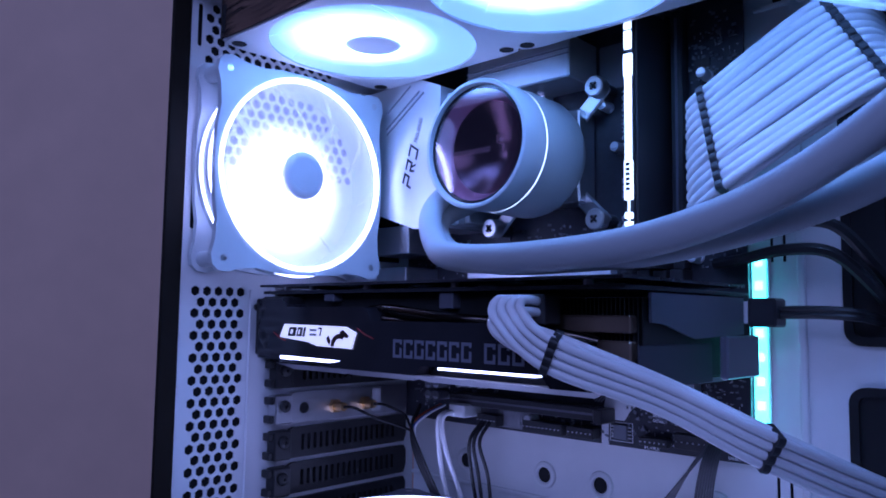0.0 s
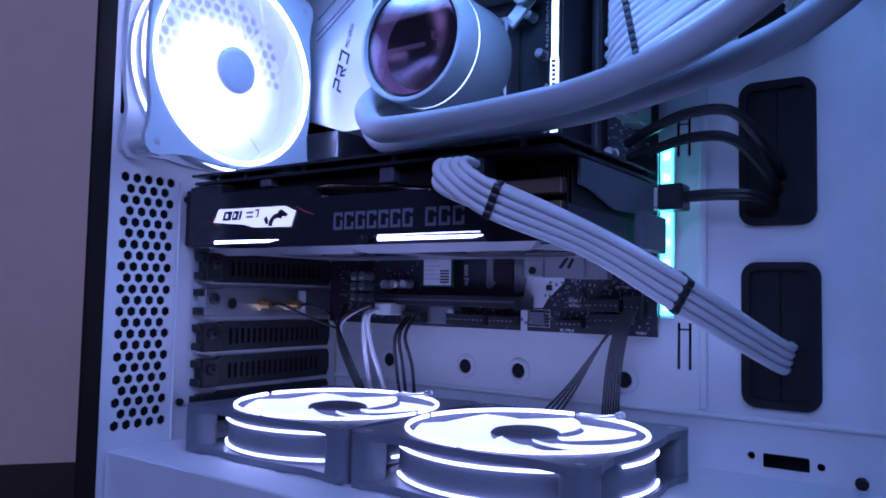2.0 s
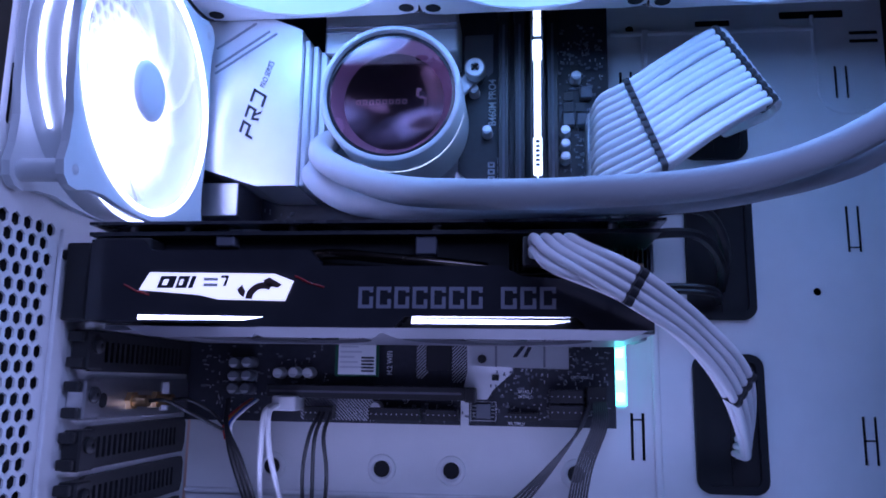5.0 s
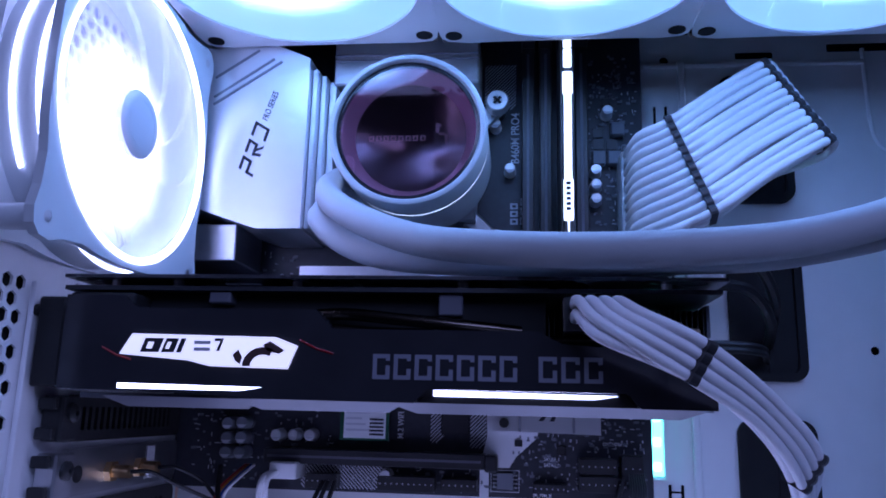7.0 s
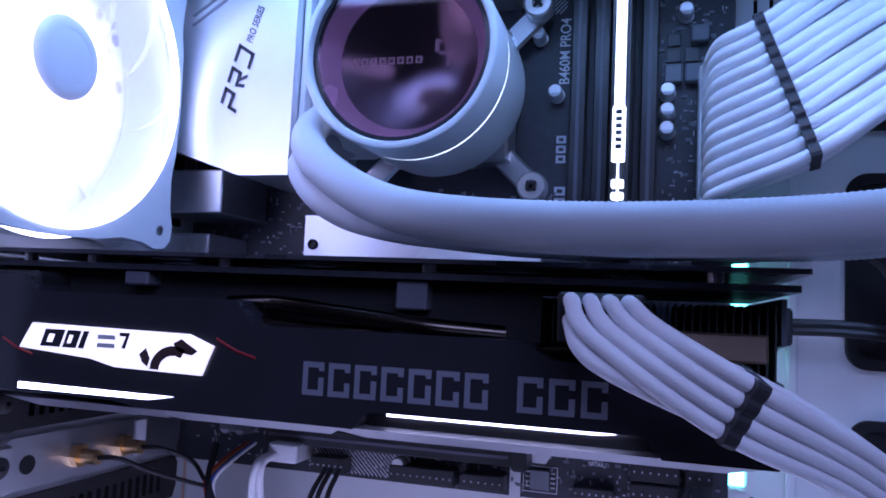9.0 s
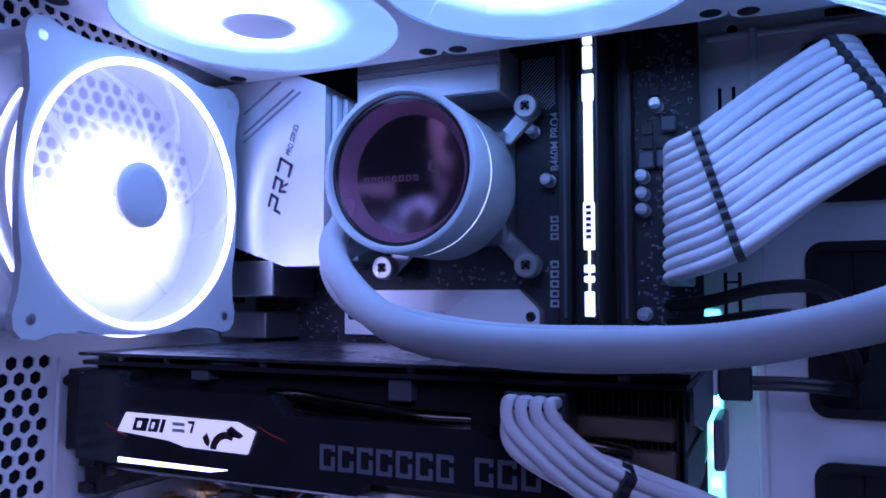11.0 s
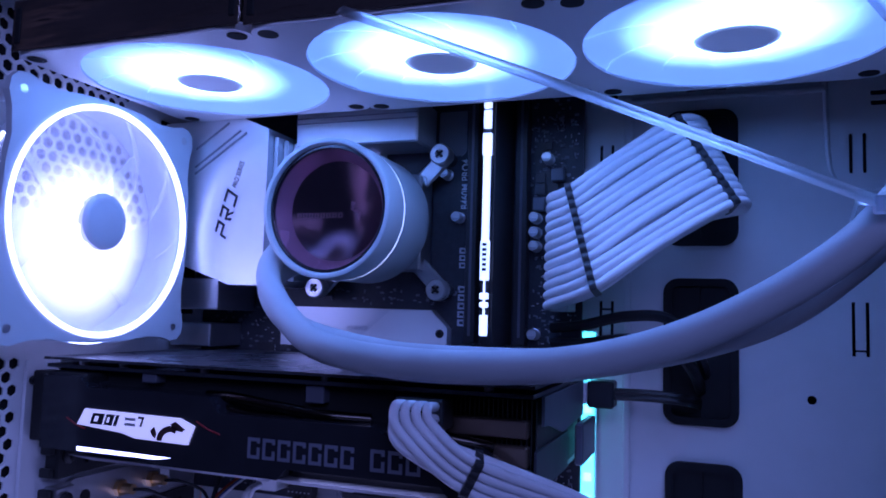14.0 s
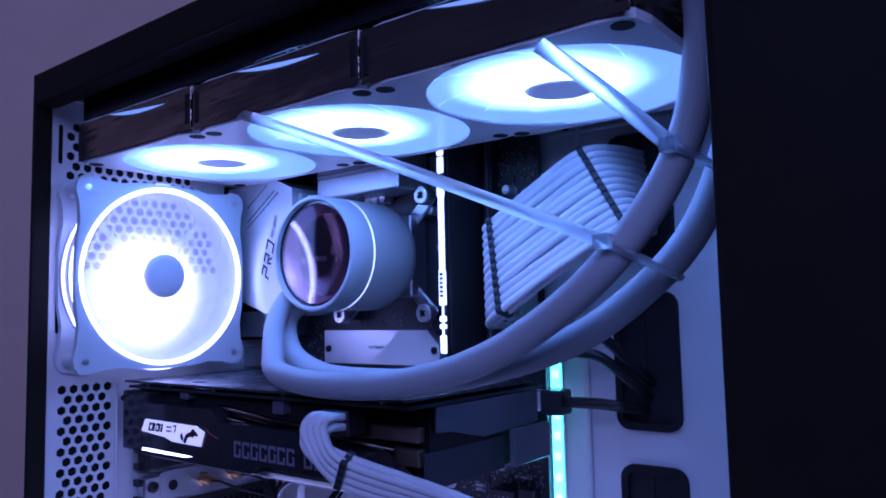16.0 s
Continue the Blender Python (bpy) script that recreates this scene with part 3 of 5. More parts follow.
        box(bm, 0.0, 0.0575, -0.0022, 0.0022, -0.0248, -0.0228, 0.0004, 1, Matrix.Rotation(a, 4, "Z"))
        part("strut", bm, frame_mat, f)
    if film is not None:
        for sy in (-1, 1):
            bm = B()
            box(bm, -0.0588, 0.0588, sy * 0.0604 - 0.0003, sy * 0.0604 + 0.0003, -0.0240, -0.0012, 0.0002, 1)
            part("side_film", bm, film, f, "smoked glossy side film")
            if sy > 0:
                bm = B()
                top = [(-0.023 + 0.058 * k / 14, -0.0235 + 0.0045 * k / 14 - 0.0001) for k in range(15)]
                low = [(x, z + 0.0022 * math.sin(math.pi * k / 14)) for k, (x, z) in enumerate(top)][::-1]
                plate(bm, top[:-1] + low[:-1], [], 0.0003, axes((0, 0.0608, 0), (1, 0, 0), (0, 0, -1)) @ Matrix.Diagonal((1, -1, 1, 1)))
                part("side_light", bm, LED_SIDE, f, "slim blue light slit")
            for sx in (-1, 1):
                bm = B()
                box(bm, sx * 0.0555 - 0.0016, sx * 0.0555 + 0.0016, sy * 0.0604 - 0.0008, sy * 0.0604 + 0.0008, -0.0205, -0.0046, 0.0003, 1)
                part("corner_pad", bm, BLACK_MATTE, f)
    f.matrix_basis = m
    return f


TOWARDS_FRONT = Matrix.Rotation(radians(90), 4, "Y")
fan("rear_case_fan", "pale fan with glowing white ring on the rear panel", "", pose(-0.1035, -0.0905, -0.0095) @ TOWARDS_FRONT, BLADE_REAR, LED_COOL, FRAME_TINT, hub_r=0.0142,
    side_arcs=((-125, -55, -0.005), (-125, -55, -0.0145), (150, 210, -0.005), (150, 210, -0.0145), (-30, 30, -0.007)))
DOWN = Matrix.Rotation(math.pi, 4, "X")
SIDE_BROWN = material("smoked_glossy_side", (0.34, 0.28, 0.25), 0.22, metal=0.9, var=0.25, grain=40, bump=1.0, bump_scale=45)
streak = SIDE_BROWN.node_tree.nodes.new("ShaderNodeMapping")
streak.inputs["Scale"].default_value = (0.35, 1.0, 2.2)
for nd in list(SIDE_BROWN.node_tree.nodes):
    if nd.type == "BUMP":
        nd.inputs["Distance"].default_value = 0.003
    if nd.type == "TEX_COORD":
        SIDE_BROWN.node_tree.links.new(nd.outputs["Object"], streak.inputs["Vector"])
    if nd.type == "TEX_NOISE":
        SIDE_BROWN.node_tree.links.new(streak.outputs[0], nd.inputs["Vector"])
for x, z in ((-0.0494, 0.0570), (0.0700, 0.0562), (0.1885, 0.0550)):
    fan("radiator_fan", "white radiator fan with blue-lit frosted blades facing down", "fans under the radiator", pose(x, -0.0868, z) @ DOWN, BLADE_TOP, None, WHITE_PLASTIC, side_mat=SIDE_BROWN, spread=1.01, depth=0.0006, lift=-0.0005, hub_mat=HUB_ADDED_GLOW, film=SIDE_BROWN)
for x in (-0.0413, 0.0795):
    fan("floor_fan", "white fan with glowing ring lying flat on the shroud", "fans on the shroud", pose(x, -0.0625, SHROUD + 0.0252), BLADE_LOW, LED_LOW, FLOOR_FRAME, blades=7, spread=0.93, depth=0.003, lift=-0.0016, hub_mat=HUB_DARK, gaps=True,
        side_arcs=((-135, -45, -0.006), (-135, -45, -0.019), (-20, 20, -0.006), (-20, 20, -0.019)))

# radiator over the fans
rad = thing("radiator", "dark glossy liquid cooling radiator under the roof", "radiator", (0.07, -0.087, 0.0825))
for y in (-0.1465, -0.0295):
    bm = B()
    box(bm, -0.105, 0.245, y, y + 0.002, 0.083, 0.1010, 0.0004, 1)
    part("side_plate", bm, BLACK_GLOSS, rad)
bm = B()
for k in range(60):
    x = -0.1 + 0.34 * k / 59
    box(bm, x, x + 0.0012, -0.1444, -0.0296, 0.0835, 0.1005)
tagged(part("radiator_core", bm, BLACK_METAL, rad), kind="stuff")
bm = B()
box(bm, 0.2451, 0.268, -0.1465, -0.0275, 0.083, 0.1010, 0.002)
part("end_tank", bm, WHITE_PLASTIC, rad)


# ---- motherboard ----
mb = thing("motherboard", "black circuit board with silver covers and white print", "motherboard", (-0.008, BOARD, -0.04))


def raised(name, outline, thick, mat, parent, y=BOARD - 0.0001, holes=(), label="", bevel=0.0):
    """A flat piece seen from the opening: its outline in x and z, its back at y, thick towards the opening."""
    bm = B()
    plate(bm, outline, list(holes), thick, axes((0, y, 0), (1, 0, 0), (0, 0, 1)))
    return part(name, bm, mat, parent, label)


def rect(x0, x1, z0, z1):
    return [(x0, z0), (x1, z0), (x1, z1), (x0, z1)]


def block(name, x0, x1, y0, y1, z0, z1, mat, parent, bevel=0.0004, label=""):
    bm = B()
    box(bm, x0, x1, y0, y1, z0, z1, bevel, 1)
    return part(name, bm, mat, parent, label)


bm = B()
box(bm, -0.1285, 0.1138, BOARD, BOARD + 0.0016, -0.162, 0.082)
part("board", bm, PCB, mb)

# cover over the rear ports, with diagonal grooves and slanted print
cover = raised("port_cover", [(-0.1075, -0.0275), (-0.0985, -0.0305), (-0.0775, -0.0375), (-0.0555, -0.0375), (-0.0555, 0.0505), (-0.072, 0.0575), (-0.1265, 0.0575), (-0.1265, -0.0225)], 0.0445, SILVER, mb, BOARD - 0.001, label="silver cover over the rear ports")
for k, (x0, z0, x1, z1) in enumerate(((-0.104, 0.0265, -0.070, 0.0490), (-0.104, 0.0305, -0.074, 0.0505), (-0.104, 0.0410, -0.082, 0.0555))):
    bm = B()
    sweep(bm, [(x0, -0.0261, z0), (x1, -0.0261, z1)], 0.0007, 6)
    part("groove", bm, COVER_TRIM, cover)
def angular_word(strokes, m):
    """The word PRO in open angular strokes, each a thin slanted bar."""
    for x0, y0, x1, y1 in strokes:
        bm = B()
        w = 0.00075
        vert = abs(x1 - x0) < abs(y1 - y0)
        q = [(x0 - w, y0), (x0 + w, y0), (x1 + w, y1), (x1 - w, y1)] if vert else [(x0, y0 - w), (x1, y1 - w), (x1, y1 + w), (x0, y0 + w)]
        plate(bm, [(x + 0.28 * y, y) for x, y in q], [], 0.0001, m)
        part("print_stroke", bm, PRINT_DARK, cover)


angular_word(((0.0005, 0.0, 0.0005, 0.0046), (-0.0003, 0.0038, 0.0062, 0.0038), (0.0062, 0.0030, 0.0062, 0.0086), (0.0000, 0.0079, 0.0070, 0.0079),
              (0.0096, 0.0038, 0.0152, 0.0038), (0.0115, 0.0, 0.0098, 0.0044), (0.0125, 0.0034, 0.0158, 0.0), (0.0152, 0.0030, 0.0152, 0.0086), (0.0090, 0.0079, 0.0160, 0.0079),
              (0.0186, 0.0008, 0.0248, 0.0008), (0.0248, 0.0, 0.0248, 0.0086), (0.0180, 0.0079, 0.0256, 0.0079)), facing(-0.0806, -0.0262, -0.0118, 74))
lettering("print", "PRO SERIES", 0.0044, facing(-0.0754, -0.0262, 0.0170, 72), PRINT_DARK, mb, squeeze=0.72, shear=0.2)
for k, (x0, x1, y0) in enumerate(((-0.0553, -0.0525, -0.0205), (-0.0523, -0.0495, -0.0150), (-0.0493, -0.0455, -0.0095))):
    block("heatsink_step", x0, x1, y0, BOARD - 0.0002, -0.0365 + 0.001 * k, 0.047 - 0.001 * k, SILVER, mb)
# upper heatsink with grooves
up = block("upper_heatsink", -0.047, 0.0285, -0.011, BOARD - 0.0002, 0.0425, 0.0675, SILVER, mb, 0.001)
for z in (0.0555, 0.0585):
    bm = B()
    box(bm, -0.047, 0.0285, -0.0115, -0.0108, z, z + 0.0007)
    part("groove", bm, COVER_TRIM, up)
# drive heatsink
dr = raised("drive_heatsink", [(-0.066, -0.0715), (0.0405, -0.0715), (0.0405, -0.0585), (0.0305, -0.0485), (-0.066, -0.0485)], 0.0065, SILVER, mb, label="flat silver drive heatsink")
raised("facet", [(-0.02, -0.0712), (0.0400, -0.0712), (0.0400, -0.0588), (0.0303, -0.0490), (0.006, -0.0490)], 0.0003, WHITE_PLASTIC, dr, BOARD - 0.0066)
lettering("print", "M.2 ARMOR", 0.0034, facing(-0.0215, BOARD - 0.0070, -0.0612, 0), PRINT_GREY, mb, squeeze=0.75)
for x in (0.0362, -0.0615):
    bm = B()
    lathe(bm, (x, BOARD - 0.0068, -0.0615), (0, -1, 0), [(0.0024, -0.001), (0.0024, 0.0008), (0.0016, 0.0012), (0.0012, 0.0004), (0.0, 0.0004)], 14)
    part("screw", bm, BLACK_METAL, mb)
# rear port housings
block("port_housing", -0.1275, -0.0895, -0.0185, BOARD - 0.0003, -0.052, -0.0335, STEEL, mb, 0.0006, "bright steel port housing")
block("port_housing", -0.1275, -0.0985, -0.012, BOARD - 0.0003, -0.0735, -0.060, STEEL, mb, 0.0006)


# memory slots, capacitors, coils, chips
def memory_slot(x):
    ob = block("memory_slot", x - 0.0032, x + 0.0032, BOARD - 0.0085, BOARD - 0.0002, -0.066, 0.072, BLACK, mb, 0.0005)
    block("groove", x - 0.0007, x + 0.0007, BOARD - 0.0089, BOARD - 0.0084, -0.062, 0.068, HUB_DARK, ob, 0)
    block("latch", x - 0.0036, x + 0.0036, BOARD - 0.016, BOARD - 0.0002, 0.0722, 0.0775, BLACK, ob, 0.0006)
    block("latch", x - 0.0036, x + 0.0036, BOARD - 0.012, BOARD - 0.0002, -0.0725, -0.0662, BLACK, ob, 0.0006)


for x in (0.0535, 0.0628, 0.0722, 0.0815):
    memory_slot(x)


def capacitor(x, z, r=0.0029, h=0.0085, can=CAN):
    bm = B()
    lathe(bm, (x, BOARD - 0.0001, z), (0, -1, 0), [(r * 1.12, 0), (r * 1.12, 0.0012), (r * 0.92, 0.0014), (r, 0.002), (r, h - 0.0006), (r * 0.86, h), (0, h)], 18)
    c = part("capacitor", bm, can, mb, smooth=True)
    bm = B()
    plate(bm, [(x - r * 0.82, z - r * 0.3), (x - r * 0.35, z - r * 0.78), (x + r * 0.35, z - r * 0.78), (x + r * 0.82, z - r * 0.3)], [], 0.0001, axes((0, BOARD - h - 0.0002, 0), (1, 0, 0), (0, 0, 1)))
    part("mark", bm, PRINT_GREY, c)


for x, z in ((0.0440, 0.0040), (0.0885, 0.0030), (0.0885, -0.0050), (0.0885, -0.0125), (0.0950, 0.0355), (-0.0720, -0.1352), (-0.0632, -0.1348), (-0.0550, -0.1348), (-0.0160, -0.1530), (0.0885, -0.0600), (0.0362, 0.0290), (-0.0195, 0.0415), (-0.0130, 0.0415), (-0.0060, 0.0415)):
    capacitor(x, z)
for x, z in ((-0.097, -0.1300), (-0.0895, -0.1295), (-0.097, -0.1372), (-0.0895, -0.1368), (-0.0897, -0.1442), (-0.097, -0.1442)):
    capacitor(x, z, 0.0031, 0.0105, CHOKE)
for x, z, a, b in ((0.0905, 0.0105, 0.0035, 0.0038), (0.0985, 0.0105, 0.0035, 0.0038), (0.1005, 0.0265, 0.0035, 0.0035)):
    block("coil", x - a, x + a, BOARD - 0.0055, BOARD - 0.0001, z - b, z + b, CHOKE, mb, 0.0006)
for x, z, a, b in ((0.0905, 0.0255, 0.0026, 0.0026), (0.0905, 0.0190, 0.0028, 0.0028), (0.0975, 0.0190, 0.0028, 0.0028), (0.0945, 0.0430, 0.0022, 0.0022), (0.0175, -0.1255, 0.0070, 0.0070), (0.0700, -0.1390, 0.0022, 0.0022), (0.0490, -0.1360, 0.0019, 0.0016), (-0.0300, 0.0720, 0.004, 0.004), (-0.08, -0.075, 0.006, 0.004), (-0.055, -0.079, 0.004, 0.003)):
    block("chip", x - a, x + a, BOARD - 0.0012, BOARD - 0.0001, z - b, z + b, CHIP, mb, 0.0002)
chip = block("chip", 0.0385, 0.0465, BOARD - 0.0022, BOARD - 0.0001, -0.1580, -0.1505, CHOKE, mb, 0.0002)
for k in range(4):
    z = -0.1572 + 0.0019 * k
    for x in (0.0365, 0.0467):
        block("pin", x, x + 0.0018, BOARD - 0.0008, BOARD - 0.0001, z - 0.0003, z + 0.0003, STEEL, chip, 0)
raised("outline", rect(0.0355, 0.0495, -0.1595, -0.1490), 0.0001, PRINT_WHITE, mb, holes=[rect(0.0358, 0.0492, -0.1592, -0.1493)])

# tiny parts strewn over the board, too small to tell apart
rnd = random.Random(4)
bm = B()
for x0, x1, z0, z1, n in ((0.085, 0.111, -0.065, 0.07, 110), (0.045, 0.111, -0.158, -0.118, 130), (-0.12, -0.045, -0.158, -0.072, 150), (-0.045, 0.04, -0.16, -0.148, 40), (-0.04, 0.045, -0.046, -0.036, 40), (-0.118, -0.068, -0.072, -0.04, 60), (0.085, 0.11, 0.028, 0.06, 50)):
    for _ in range(n):
        x, z = rnd.uniform(x0, x1), rnd.uniform(z0, z1)
        a, b = rnd.choice(((0.0008, 0.0004), (0.0004, 0.0008), (0.0011, 0.0006), (0.0006, 0.0005)))
        box(bm, x - a, x + a, BOARD - rnd.uniform(0.0005, 0.0011), BOARD - 0.0001, z - b, z + b)
tagged(part("surface_clutter", bm, CHOKE, mb), kind="stuff")
bm = B()
for x0, x1, z0, z1, n in ((0.085, 0.111, -0.065, 0.06, 110), (0.045, 0.111, -0.158, -0.118, 130), (-0.12, -0.045, -0.158, -0.125, 60), (-0.045, 0.04, -0.16, -0.148, 30), (-0.118, -0.068, -0.072, -0.04, 30)):
    for _ in range(n):
        x, z = rnd.uniform(x0, x1), rnd.uniform(z0, z1)
        a, b = rnd.choice(((0.0005, 0.0003), (0.0003, 0.0006), (0.0009, 0.0002), (0.0002, 0.001)))
        plate(bm, rect(x - a, x + a, z - b, z + b), [], 0.0001, axes((0, BOARD - 0.00005, 0), (1, 0, 0), (0, 0, 1)))
tagged(part("solder_marks", bm, PRINT_GREY, mb), kind="stuff")


# printed fields: white area, hatching
raised("white_print", [(0.033, -0.1160), (0.0585, -0.1160), (0.0585, -0.1330), (0.0480, -0.1425), (0.0445, -0.1480), (0.0345, -0.1480), (0.0345, -0.1620), (0.0300, -0.1620), (0.0300, -0.1480), (0.0335, -0.1330)], 0.0001, PRINT_WHITE, mb)
bm = B()


def hatch(x0, x1, z0, z1, step, up=1):
    n = int((x1 - x0 + z1 - z0) / step)
    for k in range(n):
        c = x0 - (z1 - z0) + k * step
        xa, za, xb, zb = c, z0, c + (z1 - z0), z1
        if xa < x0:
            za += x0 - xa
            xa = x0
        if xb > x1:
            zb -= xb - x1
            xb = x1
        if xb - xa < 0.0006:
            continue
        if up < 0:
            za, zb = z0 + z1 - za, z0 + z1 - zb
        w = step * 0.22
        plate(bm, [(xa, za - w), (xb, zb - w), (xb, zb + w), (xa, za + w)], [], 0.0001, axes((0, BOARD - 0.0001, 0), (1, 0, 0), (0, 0, 1)))


hatch(0.0050, 0.0115, -0.137, -0.117, 0.0019)
hatch(0.0250, 0.0330, -0.139, -0.117, 0.0019)
hatch(-0.0600, -0.0180, -0.1605, -0.1490, 0.0019, -1)
hatch(0.0300, 0.0470, 0.0400, 0.0660, 0.0019)
tagged(part("hatched_print", bm, PRINT_GREY, mb), kind="stuff")

# chipset heatsink
ch = raised("chipset_heatsink", [(0.0365, -0.1300), (0.0885, -0.1310), (0.0885, -0.1080), (0.0365, -0.1080)], 0.0085, SILVER, mb, label="small silver chipset heatsink")
for x in (0.0490, 0.0750):
    block("rib", x, x + 0.0012, BOARD - 0.0092, BOARD - 0.0084, -0.1302, -0.1082, COVER_TRIM, ch, 0)
raised("mark", [(0.0585, -0.1250), (0.0610, -0.1250), (0.0660, -0.1185), (0.0635, -0.1185)], 0.0001, PRINT_DARK, ch, BOARD - 0.0086)
raised("mark", [(0.0640, -0.1250), (0.0662, -0.1250), (0.0690, -0.1195), (0.0668, -0.1195)], 0.0001, PRINT_DARK, ch, BOARD - 0.0086)
bm = B()
lathe(bm, (0.0420, BOARD - 0.0085, -0.1262), (0, -1, 0), [(0.0024, -0.001), (0.0024, 0.0005), (0.0, 0.0007)], 14)
part("screw", bm, BLACK_METAL, ch)

# expansion slots and headers
for z, x0, x1 in ((-0.1450, -0.0770, 0.0330), (-0.0985, -0.0770, 0.0150)):
    s = block("expansion_slot", x0, x1, BOARD - 0.0110, BOARD - 0.0002, z - 0.0036, z + 0.0036, BLACK, mb, 0.0005)
    block("groove", x0 + 0.002, x1 - 0.002, BOARD - 0.0114, BOARD - 0.0109, z - 0.0006, z + 0.0006, HUB_DARK, s, 0)
    block("latch", x1, x1 + 0.0060, BOARD - 0.0150, BOARD - 0.0002, z - 0.0045, z + 0.0035, BLACK, s, 0.0008)
for x0, x1, z0, z1, h in ((-0.0195, 0.0085, -0.1600, -0.1530, 0.009), (0.0115, 0.0290, -0.1595, -0.1535, 0.008), (0.0560, 0.0720, -0.1590, -0.1545, 0.006), (0.0780, 0.0960, -0.1490, -0.1420, 0.010), (0.0780, 0.0960, -0.1575, -0.1500, 0.010), (-0.0560, -0.0400, -0.1600, -0.1530, 0.008), (0.0980, 0.1080, -0.1520, -0.1400, 0.009)):
    hd = block("header", x0, x1, BOARD - h, BOARD - 0.0001, z0, z1, BLACK, mb, 0.0004)
    n = max(2, int((x1 - x0) / 0.0026))
    for k in range(n):
        x = x0 + (k + 0.5) * (x1 - x0) / n
        block("pin", x - 0.0003, x + 0.0003, BOARD - h - 0.0008, BOARD - h + 0.0004, (z0 + z1) / 2 - 0.0003, (z0 + z1) / 2 + 0.0003, PRINT_GREY, hd, 0)
for body, size, x, z, turn in (("B460M PRO4", 0.0062, 0.0487, 0.0090, 90), ("M.2 WIFI", 0.0042, -0.0088, -0.1355, 90), ("SATA3_1", 0.0022, 0.0615, -0.1440, 0), ("SATA3_2", 0.0022, 0.0615, -0.1468, 0), ("SPI_TPM_J1", 0.0021, 0.0560, -0.1612, 0), ("CE", 0.0062, -0.0800, -0.0775, 0), ("CPU_FAN2/WP", 0.0020, 0.0900, -0.1360, 0), ("PANEL1", 0.0020, 0.1020, -0.1608, 0)):
    lettering("print", body, size, facing(x, BOARD - 0.0001, z, turn), PRINT_WHITE, mb, squeeze=0.84 if turn else 0.9, weight=0.00006)
# makers' marks as plain bars
for x, z0, z1, w in ((0.0462, -0.0245, -0.0120, 0.0040), (0.0505, -0.0245, -0.0090, 0.0016), (0.0462, -0.0570, -0.0335, 0.0046)):
    n = max(3, int((z1 - z0) / 0.0040))
    for k in range(n):
        a = z0 + (z1 - z0) * k / n
        b = a + (z1 - z0) / n * 0.78
        raised("printed_bar", rect(x - w / 2, x + w / 2, a, b), 0.0001, PRINT_GREY, mb, holes=[rect(x - w / 4, x + w / 4, a + (b - a) * 0.28, b - (b - a) * 0.28)])
bm = B()
lathe(bm, (-0.0835, BOARD, -0.0753), (0, -1, 0), [(0.0026, 0.0), (0.0026, 0.0002), (0.0019, 0.0002), (0.0019, 0.0)], 18, closed=True)
part("mark", bm, PRINT_GREY, mb)

# wireless card
wifi = thing("wireless_card", "small green wireless card with white paper label", "wireless card", (-0.027, 0.012, -0.127))
block("board", -0.0395, -0.0150, 0.0115, 0.0125, -0.1365, -0.1065, material("green_board", (0.02, 0.09, 0.05), 0.45), wifi, 0)
block("socket", -0.0395, -0.0150, 0.0095, BOARD - 0.0002, -0.1064, -0.1000, BLACK, wifi)
lab = block("paper_label", -0.0375, -0.0165, 0.0108, 0.0114, -0.1355, -0.1130, LABEL, wifi, 0)
for k in range(6):
    block("printed_bar", -0.0365, -0.0365 + 0.008 + 0.002 * (k % 3), 0.01065, 0.01085, -0.1180 - 0.0028 * k, -0.1170 - 0.0028 * k, PRINT_GREY, lab, 0)
for k in range(5):
    block("printed_bar", -0.0245, -0.0175, 0.01065, 0.01085, -0.1340 + 0.0018 * k, -0.1330 + 0.0018 * k, PRINT_DARK, lab, 0)

# ---- memory stick ----
ram = thing("memory_stick", "black memory stick with glowing white light bar", "memory", (0.0722, 0, 0))
bm = B()
plate(bm, [(-0.066, 0.0125), (0.068, 0.0125), (0.068, -0.0150), (0.060, -0.0195), (-0.058, -0.0195), (-0.066, -0.0150)], [], 0.0064, axes((0.0690, 0, 0), (0, 0, 1), (0, 1, 0)).copy() @ Matrix.Diagonal((1, 1, -1, 1)))
part("heat_spreader", bm, BLACK, ram)
block("bar_holder", 0.0702, 0.0742, -0.0225, -0.0194, -0.0615, 0.0640, BLACK, ram, 0.0004)
for z0, z1, w in ((0.0545, 0.0630, 0.0020), (0.0440, 0.0535, 0.0020), (0.0300, 0.0415, 0.0024), (-0.0130, 0.0300, 0.0018), (-0.0331, -0.0130, 0.0023), (-0.0425, -0.0394, 0.0022), (-0.0466, -0.0440, 0.0022), (-0.0607, -0.0504, 0.0020), (-0.0505, -0.0330, 0.00035)):
    block("light_segment", 0.0722 - w, 0.0722 + w, -0.0240, -0.0221, z0, z1, LED_BAR, ram, 0.0004)
for k in range(6):
    z = -0.0285 + 0.0025 * k
    block("printed_bar", 0.0711, 0.0733, -0.0243, -0.0240, z, z + 0.0016, PRINT_DARK, ram, 0)

